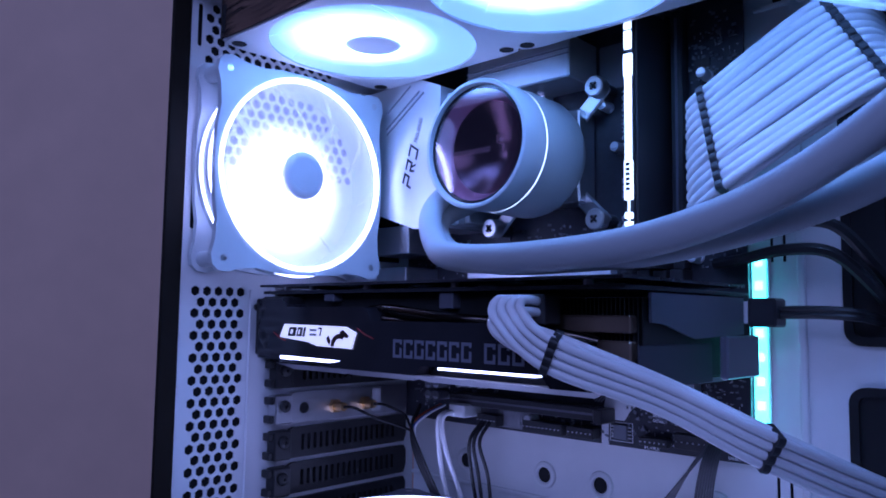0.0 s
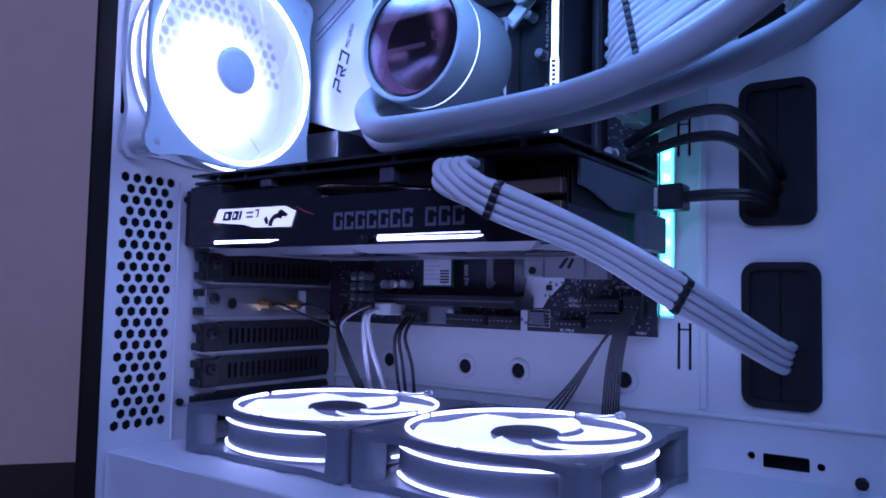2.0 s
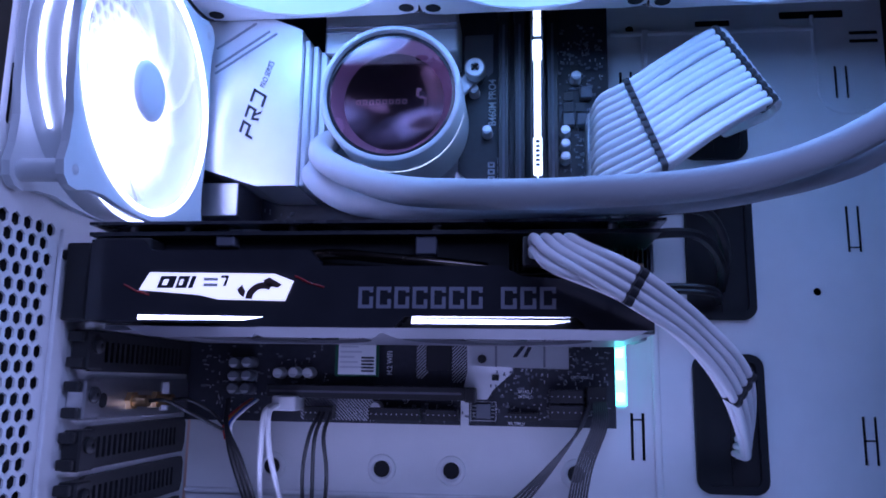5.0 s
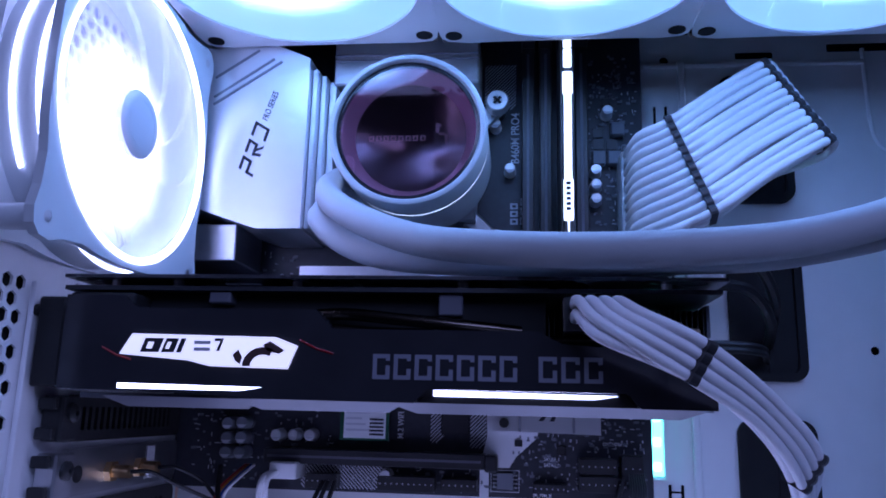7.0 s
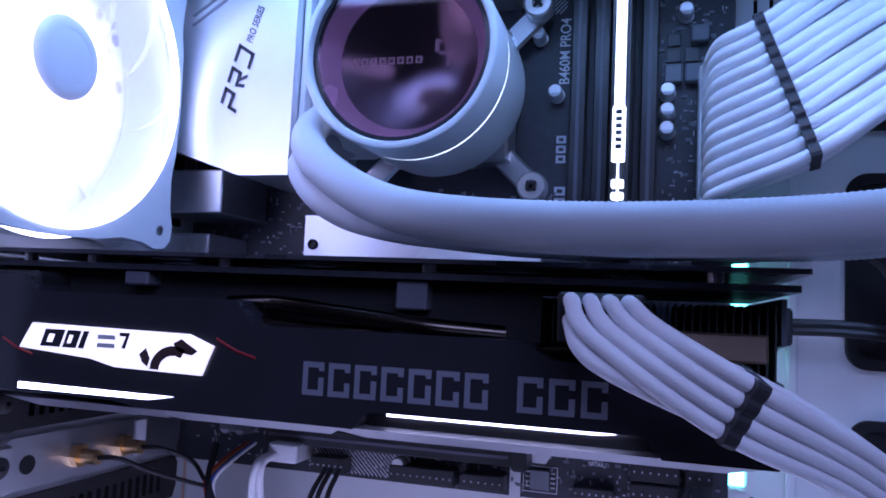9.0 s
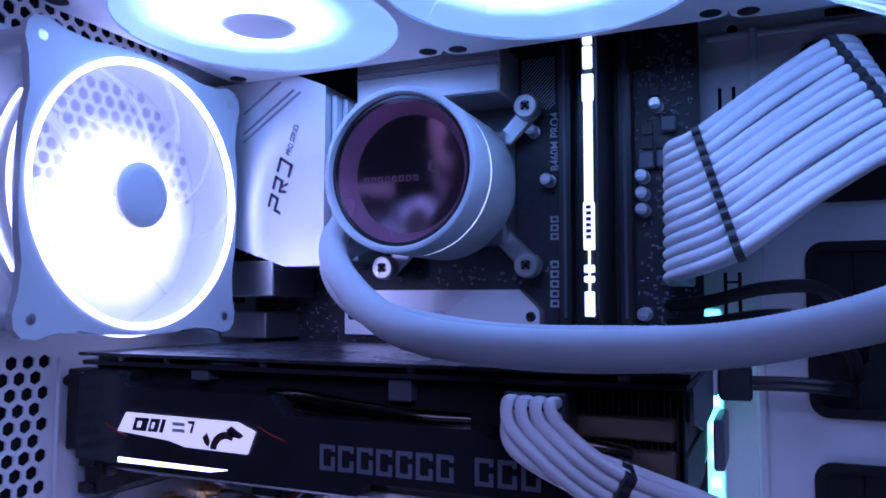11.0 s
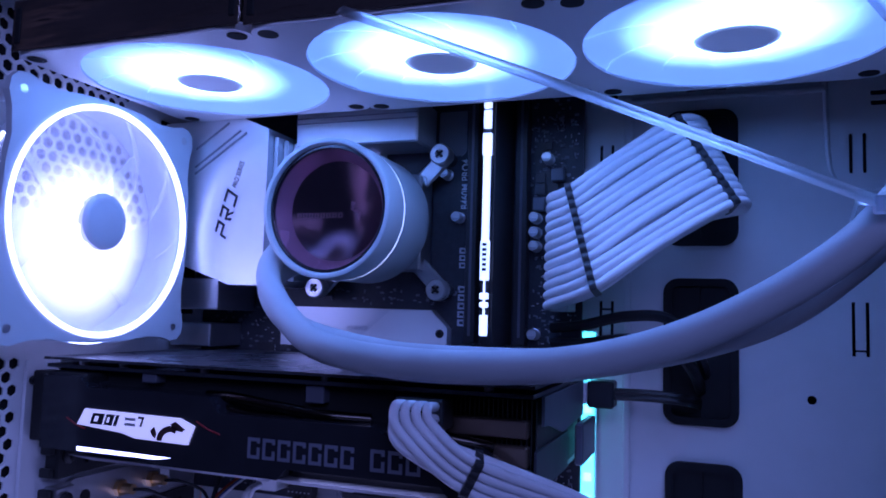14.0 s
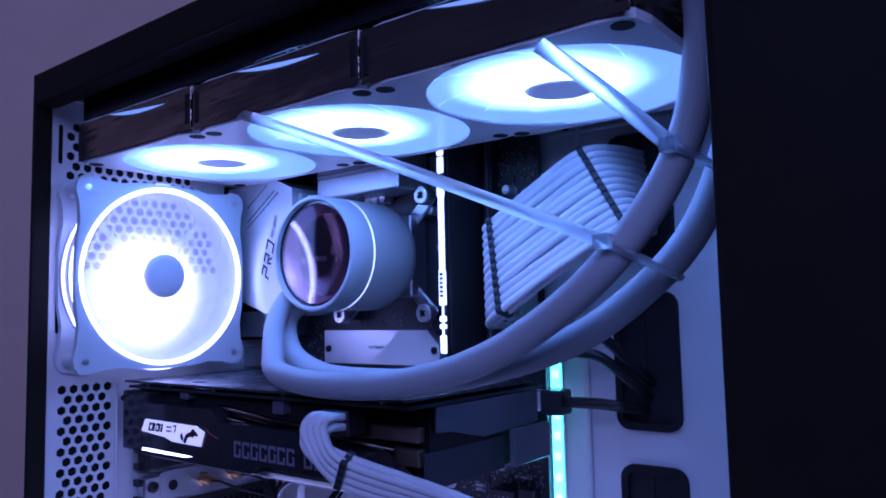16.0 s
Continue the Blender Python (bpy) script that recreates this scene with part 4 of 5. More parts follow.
# ---- graphics card ----
gpu = thing("graphics_card", "black graphics card with lit badge and grey print", "graphics card", (0, -0.05, -0.1))
GY = -0.1145
raised("cooler_shroud", [(-0.1115, -0.0835), (-0.0900, -0.0835), (-0.0850, -0.0880), (-0.0200, -0.0880), (-0.0140, -0.0945), (0.0560, -0.0945), (0.0640, -0.0985), (0.0980, -0.1010), (0.1130, -0.1100), (0.1130, -0.1190), (0.0890, -0.1190), (0.0850, -0.1142), (0.0190, -0.1142), (0.0150, -0.1187), (-0.0480, -0.1185), (-0.0560, -0.1172), (-0.1115, -0.1165)], 0.014, BLACK_GLOSS, gpu, GY + 0.014, label="black gloss shroud")
bm = B()
box(bm, -0.1120, -0.0870, -0.1128, -0.006, -0.0930, -0.0822, 0.0015)
part("shroud_corner", bm, BLACK_MATTE, gpu)
# underside with facets and two fan mouths
bm = B()
plate(bm, [(-0.1110, -0.1000), (0.1150, -0.1000), (0.1150, 0.0040), (-0.1110, 0.0040)], [ngon(-0.052, -0.048, 0.044, 40), ngon(0.052, -0.048, 0.044, 40)], 0.002, Matrix.Translation((0, 0, -0.1195)))
part("underside", bm, GUNMETAL, gpu)
for x0, x1, xa, xb in ((-0.0480, 0.0120, -0.0400, 0.0050), (0.0050, 0.1120, 0.0150, 0.1030), (-0.0950, -0.0400, -0.0900, -0.0450)):
    bm = B()
    vs = [bm.verts.new(p) for p in ((x0, GY + 0.001, -0.1186), (x1, GY + 0.001, -0.1188), (xb, GY + 0.010, -0.1222), (xa, GY + 0.010, -0.1222), (xb, GY + 0.022, -0.1196), (xa, GY + 0.022, -0.1196))]
    for fidx in ((0, 1, 2, 3), (3, 2, 4, 5), (0, 3, 5), (1, 4, 2), (0, 5, 4, 1)):
        bm.faces.new([vs[i] for i in fidx])
    part("facet", bm, GUNMETAL, gpu)
for cx in (-0.052, 0.052):
    bm = B()
    lathe(bm, (cx, -0.048, -0.117), (0, 0, -1), [(0.0, 0.003), (0.014, 0.003), (0.016, 0.0), (0.016, -0.01)], 28)
    hb = part("fan_hub", bm, BLACK, gpu, smooth=True)
    for k in range(11):
        bm = B()
        a = 2 * math.pi * k / 11
        vs = []
        for r, da, z in ((0.0155, 0.0, -0.112), (0.043, 0.25, -0.112), (0.043, 0.75, -0.1165), (0.0155, 0.5, -0.1165)):
            vs.append(bm.verts.new((cx + r * math.cos(a + da), -0.048 + r * math.sin(a + da), z)))
        fc = bm.faces.new(vs)
        ex = bmesh.ops.extrude_face_region(bm, geom=[fc])
        for v in ex["geom"]:
            if isinstance(v, bmesh.types.BMVert):
                v.co.z -= 0.0008
        part("blade", bm, BLACK, hb)
bm = B()
for k in range(110):
    x = -0.098 + 0.213 * k / 109
    box(bm, x, x + 0.0005, -0.0985 if x < 0.06 else -0.090, 0.0, -0.1165, -0.0835)
tagged(part("heat_sink_core", bm, FIN, gpu), kind="stuff")
# black plate added before the fins to keep the open gap dark
block("fin_shade_plate", -0.0990, 0.0590, -0.1005, -0.0990, -0.1100, -0.0812, BLACK_MATTE, gpu, 0)
# circuit board and backplate with cut slots
bm = B()
box(bm, -0.1170, 0.1180, -0.1080, 0.0080, -0.0806, -0.0790)
part("board", bm, PCB, gpu)
slots = [rrect(x, x + 0.014, y, y + 0.003, 0.001, 2) for x, y in ((-0.075, -0.075), (-0.045, -0.062), (-0.02, -0.085), (0.01, -0.07), (0.04, -0.085), (-0.06, -0.1), (-0.01, -0.045), (0.07, -0.06))]
bm = B()
plate(bm, [(-0.1150, -0.1120), (0.1195, -0.1120), (0.1195, 0.0), (0.1100, 0.0080), (-0.1150, 0.0080)], slots, 0.0012, Matrix.Translation((0, 0, -0.0767)))
part("backplate", bm, BACKPLATE, gpu, "dark metal backplate with cut slots")
for x in (-0.0985, -0.075, -0.03, 0.03, 0.1):
    bm = B()
    cyl(bm, (x, -0.1045, -0.0790), (x, -0.1045, -0.0766), 0.002, 10)
    part("standoff", bm, STEEL, gpu)
# heat pipes behind the open edge
for pts in ([(-0.030, -0.1010, -0.0890), (-0.012, -0.1065, -0.0885), (0.010, -0.1085, -0.0905), (0.033, -0.1080, -0.0925), (0.05, -0.1020, -0.0935)], [(-0.034, -0.1000, -0.0915), (-0.022, -0.1055, -0.0935), (0.0, -0.1065, -0.0950), (0.02, -0.1040, -0.0950)], [(0.056, -0.1000, -0.0975), (0.075, -0.1055, -0.0965), (0.09, -0.1045, -0.0985), (0.1, -0.0980, -0.1010)]):
    bm = B()
    sweep(bm, smooth_path(pts, 6), 0.0022, 12)
    part("heat_pipe", bm, NICKEL, gpu, smooth=True)
for x0, x1, z0, z1 in ((0.074, 0.113, -0.0975, -0.0905), (0.078, 0.113, -0.1085, -0.1005)):
    block("heatsink_band", x0, x1, -0.0955, -0.0900, z0, z1, material("brown_nickel_plate", (0.3, 0.22, 0.17), 0.35, metal=0.8, var=0.25), gpu, 0.0006)
block("relay", 0.0215, 0.0300, -0.1060, -0.0990, -0.0885, -0.0808, HUB_DARK, gpu, 0.0005)
block("relay", -0.062, -0.054, -0.1070, -0.0990, -0.0850, -0.0808, HUB_DARK, gpu, 0.0005)
# end of the card
bm = B()
plate(bm, [(-0.0880, -0.0815), (0.0020, -0.0815), (0.0020, -0.0985), (-0.0500, -0.1000), (-0.0760, -0.0940), (-0.0880, -0.0930)], [], 0.0012, axes((0.1168, 0, 0), (0, 1, 0), (0, 0, 1)))
part("end_plate", bm, material("slate_grey_plastic", (0.13, 0.13, 0.16), 0.5, var=0.1), gpu)
block("end_cap", 0.1155, 0.1165, -0.0950, -0.0300, -0.1190, -0.1020, material("dark_slate_plastic", (0.035, 0.035, 0.05), 0.5, var=0.1), gpu, 0.0003)
block("edge_guard", 0.1195, 0.1235, -0.0300, 0.0060, -0.1180, -0.0990, HUB_DARK, gpu, 0.0008)
# bracket
block("bracket", -0.1185, -0.1172, -0.1000, 0.0060, -0.1165, -0.0770, STEEL, gpu, 0.0003)
block("bracket_tab", -0.1280, -0.1172, -0.1060, -0.0960, -0.1160, -0.0830, BLACK_METAL, gpu, 0.0008)
# lit badge, light lines and print
badge = raised("lit_badge", [(-0.0890, -0.1043), (-0.0850, -0.0972), (-0.0330, -0.0978), (-0.0254, -0.1006), (-0.0285, -0.1085), (-0.0560, -0.1080), (-0.0640, -0.1062)], 0.0009, LED_LOGO, gpu, GY - 0.0001, label="glowing white badge")
BY = GY - 0.0011
for x0, w in ((-0.0815, 0.0068), (-0.0738, 0.0046), (-0.0684, 0.0018)):
    raised("badge_bar", [(x0, -0.1036), (x0 + w, -0.1036), (x0 + w + 0.0016, -0.0987), (x0 + 0.0016, -0.0987)], 0.0001, PRINT_DARK, badge, BY, holes=[] if w < 0.003 else [[(x0 + w * 0.30, -0.1036 + 0.0012), (x0 + w * 0.62, -0.1036 + 0.0012), (x0 + w * 0.62 + 0.0008, -0.1000), (x0 + w * 0.30 + 0.0008, -0.1000)]])
for z in (-0.0999, -0.1022):
    raised("badge_bar", rect(-0.0620, -0.0562, z - 0.0007, z + 0.0005), 0.0001, PRINT_GREY, badge, BY)
raised("badge_bar", [(-0.0548, -0.0985), (-0.0515, -0.0985), (-0.0528, -0.1028), (-0.0540, -0.1028), (-0.0527, -0.0995), (-0.0548, -0.0995)], 0.0001, PRINT_DARK, badge, BY)
BROWN_PRINT = material("brown_print", (0.06, 0.03, 0.03), 0.5)
arc = [(-0.0372 + 0.0072 * math.cos(radians(a)), -0.1078 + 0.0066 * math.sin(radians(a))) for a in range(60, 181, 12)]
arc += [(-0.0372 + 0.0044 * math.cos(radians(a)), -0.1078 + 0.0040 * math.sin(radians(a))) for a in range(180, 59, -12)]
raised("badge_curve", arc, 0.0001, BROWN_PRINT, badge, BY)
raised("badge_curve", [(-0.0375, -0.1005), (-0.0350, -0.0992), (-0.0315, -0.1012), (-0.0298, -0.1022), (-0.0315, -0.1034), (-0.0340, -0.1030), (-0.0360, -0.1024)], 0.0001, BROWN_PRINT, badge, BY)
raised("badge_curve", [(-0.0480, -0.1040), (-0.0460, -0.1022), (-0.0445, -0.1050), (-0.0452, -0.1072), (-0.0470, -0.1060)], 0.0001, BROWN_PRINT, badge, BY)
block("light_recess", 0.0150, 0.0890, GY + 0.0102, GY + 0.0116, -0.1192, -0.1130, BLACK, gpu, 0)
LED_LINE = glow("card_light_line", (0.7, 0.66, 1.0), 5.0)
for x0, x1, z, y in ((-0.0890, -0.0370, -0.1152, GY + 0.0002), (0.0205, 0.0830, -0.1153, GY + 0.0100)):
    raised("light_line", [(x0, z - 0.0009), (x1 - 0.008, z - 0.0009), (x1, z + 0.0004), (x0, z + 0.0009)], 0.0004, LED_LINE, gpu, y)
for x0, x1, z0, z1 in ((-0.0960, -0.0850, -0.1020, -0.1062), (-0.0250, -0.0130, -0.0985, -0.1030)):
    bm = B()
    sweep(bm, [(x0, GY - 0.0001, z0), ((x0 + x1) / 2, GY - 0.0001, (z0 + z1) / 2 - 0.0006), (x1, GY - 0.0001, z1)], 0.0004, 6)
    part("red_accent", bm, RED_LINE, gpu)
PRINT_CARD = material("light_grey_card_print", (0.2, 0.2, 0.25), 0.45)


def card_glyph(x, w, gap):
    """A block of the card's print: a square ring with one notch."""
    z0, z1, s = -0.1112, -0.1028, 0.0014
    out = [(x, z0), (x + w, z0), (x + w, z0 + gap[1]), (x + w - s, z0 + gap[1]), (x + w - s, z0 + s), (x + s, z0 + s), (x + s, z1 - s), (x + w - s, z1 - s), (x + w - s, z0 + gap[2]), (x + w, z0 + gap[2]), (x + w, z1), (x, z1)]
    raised("printed_block", out, 0.0001, PRINT_CARD, gpu, GY - 0.00005)


for k in range(7):
    card_glyph(0.0008 + 0.0071 * k, 0.0058, (0, 0.0036 if k % 2 else 0.0046, 0.0062))
for k in range(3):
    card_glyph(0.0562 + 0.0074 * k, 0.0060, (0, 0.0040, 0.0060))

# ---- pump of the liquid cooler ----
cpu = thing("liquid_cooler_pump", "pale grey round pump with mirrored cap and thin lit band", "cpu cooler", (0, 0.01, 0))
bm = B()
lathe(bm, (0, 0.0, 0), (0, -1, 0), [(0.0300, -0.004), (0.0335, 0.002), (0.0350, 0.007), (0.0352, 0.0395)], 72)
part("body", bm, PALE_PUMP, cpu, smooth=True)
bm = B()
lathe(bm, (0, 0.0, 0), (0, -1, 0), [(0.0348, 0.0394), (0.0351, 0.0397), (0.0351, 0.0406), (0.0348, 0.0409)], 72)
part("lit_band", bm, glow("thin_pump_light", (0.7, 0.75, 1.0), 2.2), cpu, "thin glowing band", smooth=True)
bm = B()
lathe(bm, (0, 0.0, 0), (0, -1, 0), [(0.0352, 0.0408), (0.0353, 0.0570), (0.0348, 0.0582), (0.0340, 0.0586), (0.0328, 0.0584), (0.0322, 0.0572), (0.0320, 0.0520)], 72)
part("collar", bm, PALE_PUMP, cpu, smooth=True)
bm = B()
lathe(bm, (0, 0.0, 0), (0, -1, 0), [(0.0320, 0.0560), (0.0305, 0.0562), (0.0302, 0.0520)], 72)
part("black_rim", bm, BLACK_GLOSS, cpu, smooth=True)
bm = B()
lathe(bm, (0.0, 0, 0), (0, -1, 0), [(0.0303, 0.0540), (0.0255, 0.0462)], 72)
part("rose_ring", bm, PINK, cpu, "rose mirrored ring", smooth=True)
bm = B()
lathe(bm, (0.0, 0, 0), (0, -1, 0), [(0.0256 * k / 12, 0.0380 + 0.0083 * (k / 12) ** 2) for k in range(12, -1, -1)], 72)
cap = part("dark_mirror", bm, CAP_DARK, cpu, "dark tinted hollow mirror", smooth=True)
bm = B()
cyl(bm, (0, -0.0545, 0), (0, -0.0558, 0), 0.0304, 64)
gl = part("cap_glass", bm, GLASS, cpu)
gl.visible_shadow = False
for k in range(8):
    x = -0.0175 + 0.0033 * k
    raised("printed_bar", rect(x, x + 0.0024, -0.0046, -0.0020), 0.0001, PRINT_DIM, cpu, -0.0541, holes=[rect(x + 0.0007, x + 0.0017, -0.0040, -0.0027)])
for a, b, c, d in ((0.0125, 0.0140, -0.0010, 0.0035), (0.0140, 0.0165, -0.0020, -0.0008), (0.0165, 0.0178, -0.0060, -0.0015), (0.0140, 0.0150, 0.0020, 0.0032)):
    raised("printed_bar", rect(a, b, c, d), 0.0001, PRINT_DIM, cpu, -0.0541)
for sx in (-1, 1):
    for sz in (-1, 1):
        bm = B()
        p = Matrix.Translation((0, 0.0100, 0)) @ Matrix.Rotation(math.atan2(sz, sx) * -1, 4, "Y")
        box(bm, 0.026, 0.0565, -0.0012, 0.0012, -0.0048, 0.0048, 0.001, 1, p)
        part("bracket_arm", bm, STEEL, cpu)
        bm = B()
        lathe(bm, (sx * 0.0375, 0.0087, sz * 0.0375), (0, -1, 0), [(0.0030, -0.006), (0.0030, 0.001), (0.0060, 0.0014), (0.0060, 0.0078), (0.0052, 0.0087), (0.0024, 0.0087), (0.0020, 0.0062), (0.0, 0.0062)], 22)
        nut = part("thumb_screw", bm, material("nickel_screw", (0.7, 0.68, 0.68), 0.3, metal=0.8), cpu, smooth=True)
        for r in (0, 90):
            bm = B()
            box(bm, -0.0026, 0.0026, -0.0002, 0.0002, -0.0007, 0.0007, 0, 1, Matrix.Translation((sx * 0.0375, -0.0001, sz * 0.0375)) @ Matrix.Rotation(radians(45 + r), 4, "Y"))
            part("cross_slot", bm, BLACK_METAL, nut)
        bm = B()
        cyl(bm, (sx * 0.0375, 0.0115, sz * 0.0375), (sx * 0.0375, BOARD - 0.0002, sz * 0.0375), 0.0042, 14)
        part("spacer", bm, BLACK, cpu)
block("base_plate", -0.027, 0.027, 0.0020, BOARD - 0.0004, -0.027, 0.027, STEEL, cpu, 0.001)
bm = B()
box(bm, -0.0405, -0.026, -0.0225, 0.0005, -0.0265, -0.0040, 0.002)
part("hose_port", bm, PALE_PUMP, cpu)

# ---- hoses with braided sleeve ----
HOSE_A = [(-0.0360, -0.0160, -0.0085), (-0.0385, -0.0400, -0.0225), (-0.0255, -0.0640, -0.0385), (0.0064, -0.0928, -0.0570), (0.0398, -0.1156, -0.0662), (0.0905, -0.1267, -0.0690), (0.1414, -0.1263, -0.0645), (0.1841, -0.1240, -0.0498), (0.2249, -0.1245, -0.0217), (0.2492, -0.1164, 0.0150), (0.2570, -0.1120, 0.0520), (0.2565, -0.1110, 0.0832)]
HOSE_B = [(-0.0361, -0.0080, -0.0200), (-0.0417, -0.0387, -0.0360), (-0.0120, -0.0644, -0.0570), (0.0450, -0.0950, -0.0668), (0.0950, -0.1090, -0.0682), (0.1400, -0.1090, -0.0655), (0.1925, -0.1012, -0.0515), (0.2238, -0.0927, -0.0305), (0.2448, -0.0860, -0.0050), (0.2555, -0.0750, 0.0350), (0.2565, -0.0680, 0.0832)]


def even_path(pts, step):
    """The same line with points at even distances."""
    P = smooth_path(pts, 24)
    out, left = [P[0]], step
    for a, b in zip(P[:-1], P[1:]):
        d, at = (b - a).length, 0.0
        while d - at >= left:
            at += left
            out.append(a.lerp(b, at / d))
            left = step
        left -= d - at
    return out


def braided(pts, r):
    """A hose whose sleeve shows fine even ribs."""
    P = even_path(pts, 0.00075)
    n = len(P) - 1
    bm = B()
    sweep(bm, P, lambda t: r + 0.00020 * (round(t * n) % 2), 24)
    return bm


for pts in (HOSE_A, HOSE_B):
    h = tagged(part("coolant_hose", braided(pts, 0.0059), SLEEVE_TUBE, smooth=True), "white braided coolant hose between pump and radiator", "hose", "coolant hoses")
    bm = B()
    cyl(bm, pts[-1], Vector(pts[-1]) + Vector((0, 0, -0.010)), 0.0078, 20)
    part("fitting", bm, PALE_PUMP, h)


# clear ties round both hoses, with long uncut tails
def clear_tie(a, b, tail):
    t = thing("cable_tie", "clear nylon cable tie with long uncut tail round the hoses", "cable tie", a, "clear ties on the hoses")
    a, b = Vector(a), Vector(b)
    u = (b - a).normalized()
    ax = Vector((0.5, 0.2, 0.85)).normalized()
    v = ax.cross(u).normalized()
    loop = []
    for k in range(33):
        ang = 2 * math.pi * k / 32
        c = a if math.cos(ang) < 0 else b
        loop.append(c + 0.0078 * (math.cos(ang) * u + math.sin(ang) * v))
    bm = B()
    sweep(bm, loop, 0.0016, 8, 0.5)
    part("loop", bm, CLEAR, t, smooth=True)
    head = a - 0.0085 * u
    bm = B()
    box(bm, -0.0032, 0.0032, -0.0026, 0.0026, -0.0026, 0.0026, 0.0008, 2, Matrix.Translation(head))
    part("head", bm, CLEAR, t)
    bm = B()
    end = Vector(tail)
    mid = (head + end) / 2 + Vector((0, 0.0, 0.001))
    sweep(bm, smooth_path([head, mid, end], 12), 0.0032, 8, 0.25)
    part("tail", bm, CLEAR, t, smooth=True)


clear_tie((0.2285, -0.1243, -0.0160), (0.2310, -0.0900, -0.0225), (0.0545, -0.1500, 0.0575))
clear_tie((0.2495, -0.1162, 0.0160), (0.2510, -0.0805, 0.0130), (0.2160, -0.1510, 0.0515))


def tie_end(x, y, z):
    e = thing("tie_end", "clear nylon tie end lying on a floor fan", "cable tie", (x, y, z), "tie ends on the floor fans")
    bm = B()
    lathe(bm, (x, y, z + 0.0001), (0, 0, 1), [(0.0, 0.0), (0.0018, 0.0002), (0.0028, 0.0022), (0.0022, 0.0042), (0.0, 0.0050)], 16)
    part("head", bm, CLEAR, e, smooth=True)
    bm = B()
    sweep(bm, smooth_path([(x, y, z + 0.0027), (x - 0.008, y - 0.005, z + 0.0021), (x - 0.020, y - 0.009, z + 0.0019)], 6), 0.0012, 8, 0.5)
    part("tail", bm, CLEAR, e, smooth=True)


tie_end(0.106, -0.012, -0.2037)
tie_end(-0.0150, -0.0120, -0.2037)

# ---- combed cables ----
def lerp(a, b, s):
    return Vector(a).lerp(Vector(b), s)


def behind(a, b, along, deep):
    """From a comb's front row of cords to its back row: square to the row and to the cords' way, away from the opening."""
    u = (Vector(b) - Vector(a)).normalized()
    v = u.cross(Vector(along)).normalized()
    return v * (deep if v.y > 0 else -deep)


def comb(name, a, b, back, n, r, parent):
    """A black comb: a thin bar with a scallop for each cord, in front of and behind them."""
    a, b = Vector(a), Vector(b)
    u, v = (b - a).normalized(), back.normalized()
    pitch, deep, big = (b - a).length / (n - 1), back.length, r + 0.0013
    low = math.acos(min(0.99, pitch / 2 / big))
    outer = []
    for k in range(n):
        for q in range(5):
            t = math.pi + low + (math.pi - 2 * low) * q / 4
            outer.append((k * pitch + big * math.cos(t), big * math.sin(t)))
    for k in reversed(range(n)):
        for q in range(5):
            t = low + (math.pi - 2 * low) * q / 4
            outer.append((k * pitch + big * math.cos(t), deep + big * math.sin(t)))
    holes = [ngon(k * pitch, deep * o, min(r, pitch / 2) - 0.0003, 10) for k in range(n) for o in (0, 1)]
    way = u.cross(v)
    bm = B()
    plate(bm, outer, holes, 0.0030, axes(a - way * 0.0015, u, v))
    part(name, bm, BLACK, parent, "black plastic comb")


atx = thing("main_power_cable", "white sleeved main power cable held by black combs", "power cable", (0.104, 0.01, -0.02))
C1 = ((0.1165, -0.0360, 0.0095), (0.1305, -0.0500, -0.0365))
C2 = ((0.1635, -0.0235, 0.0425), (0.1880, -0.0285, 0.0025))
ATX_BACK1 = behind(*C1, (0.070, 0.002, 0.036), 0.0046)
ATX_BACK2 = behind(*C2, (0.055, 0.036, 0.026), 0.0046)
for row in (0, 1):
    off, off2 = ATX_BACK1 * row, ATX_BACK2 * row
    for k in range(12):
        s = k / 11
        z0 = 0.0065 - 0.0515 * s
        j = rnd.uniform(-0.0005, 0.0005)
        c1, c2 = lerp(*C1, s) + off, lerp(*C2, s) + off2
        mid = c1.lerp(c2, 0.5) + Vector((-0.0005, -0.0012, 0.0008)) + Vector((j, j, -j))
        x0 = 0.1030 + 0.0042 * row
        end = lerp((0.1745, 0.0300, 0.0480), (0.1785, 0.0300, 0.0040), s)
        bend = lerp((0.1745, -0.0060, 0.0455), (0.1935, -0.0100, 0.0030), s) + off2 * 0.6
        bm = B()
        sweep(bm, smooth_path([(x0, 0.0080, z0), (x0, -0.0100, z0), (x0 + 0.0030, -0.0260, z0 + 0.001), c1, mid, c2, bend, end], 7), 0.00208, 12)
        part("cord", bm, SLEEVE, atx, smooth=True)
comb("comb", *C1, ATX_BACK1, 12, 0.0021, atx)
comb("comb", *C2, ATX_BACK2, 12, 0.0021, atx)
block("plug", 0.1000, 0.1105, 0.0010, BOARD - 0.0003, -0.0475, 0.0090, WHITE_PLASTIC, atx, 0.0006)

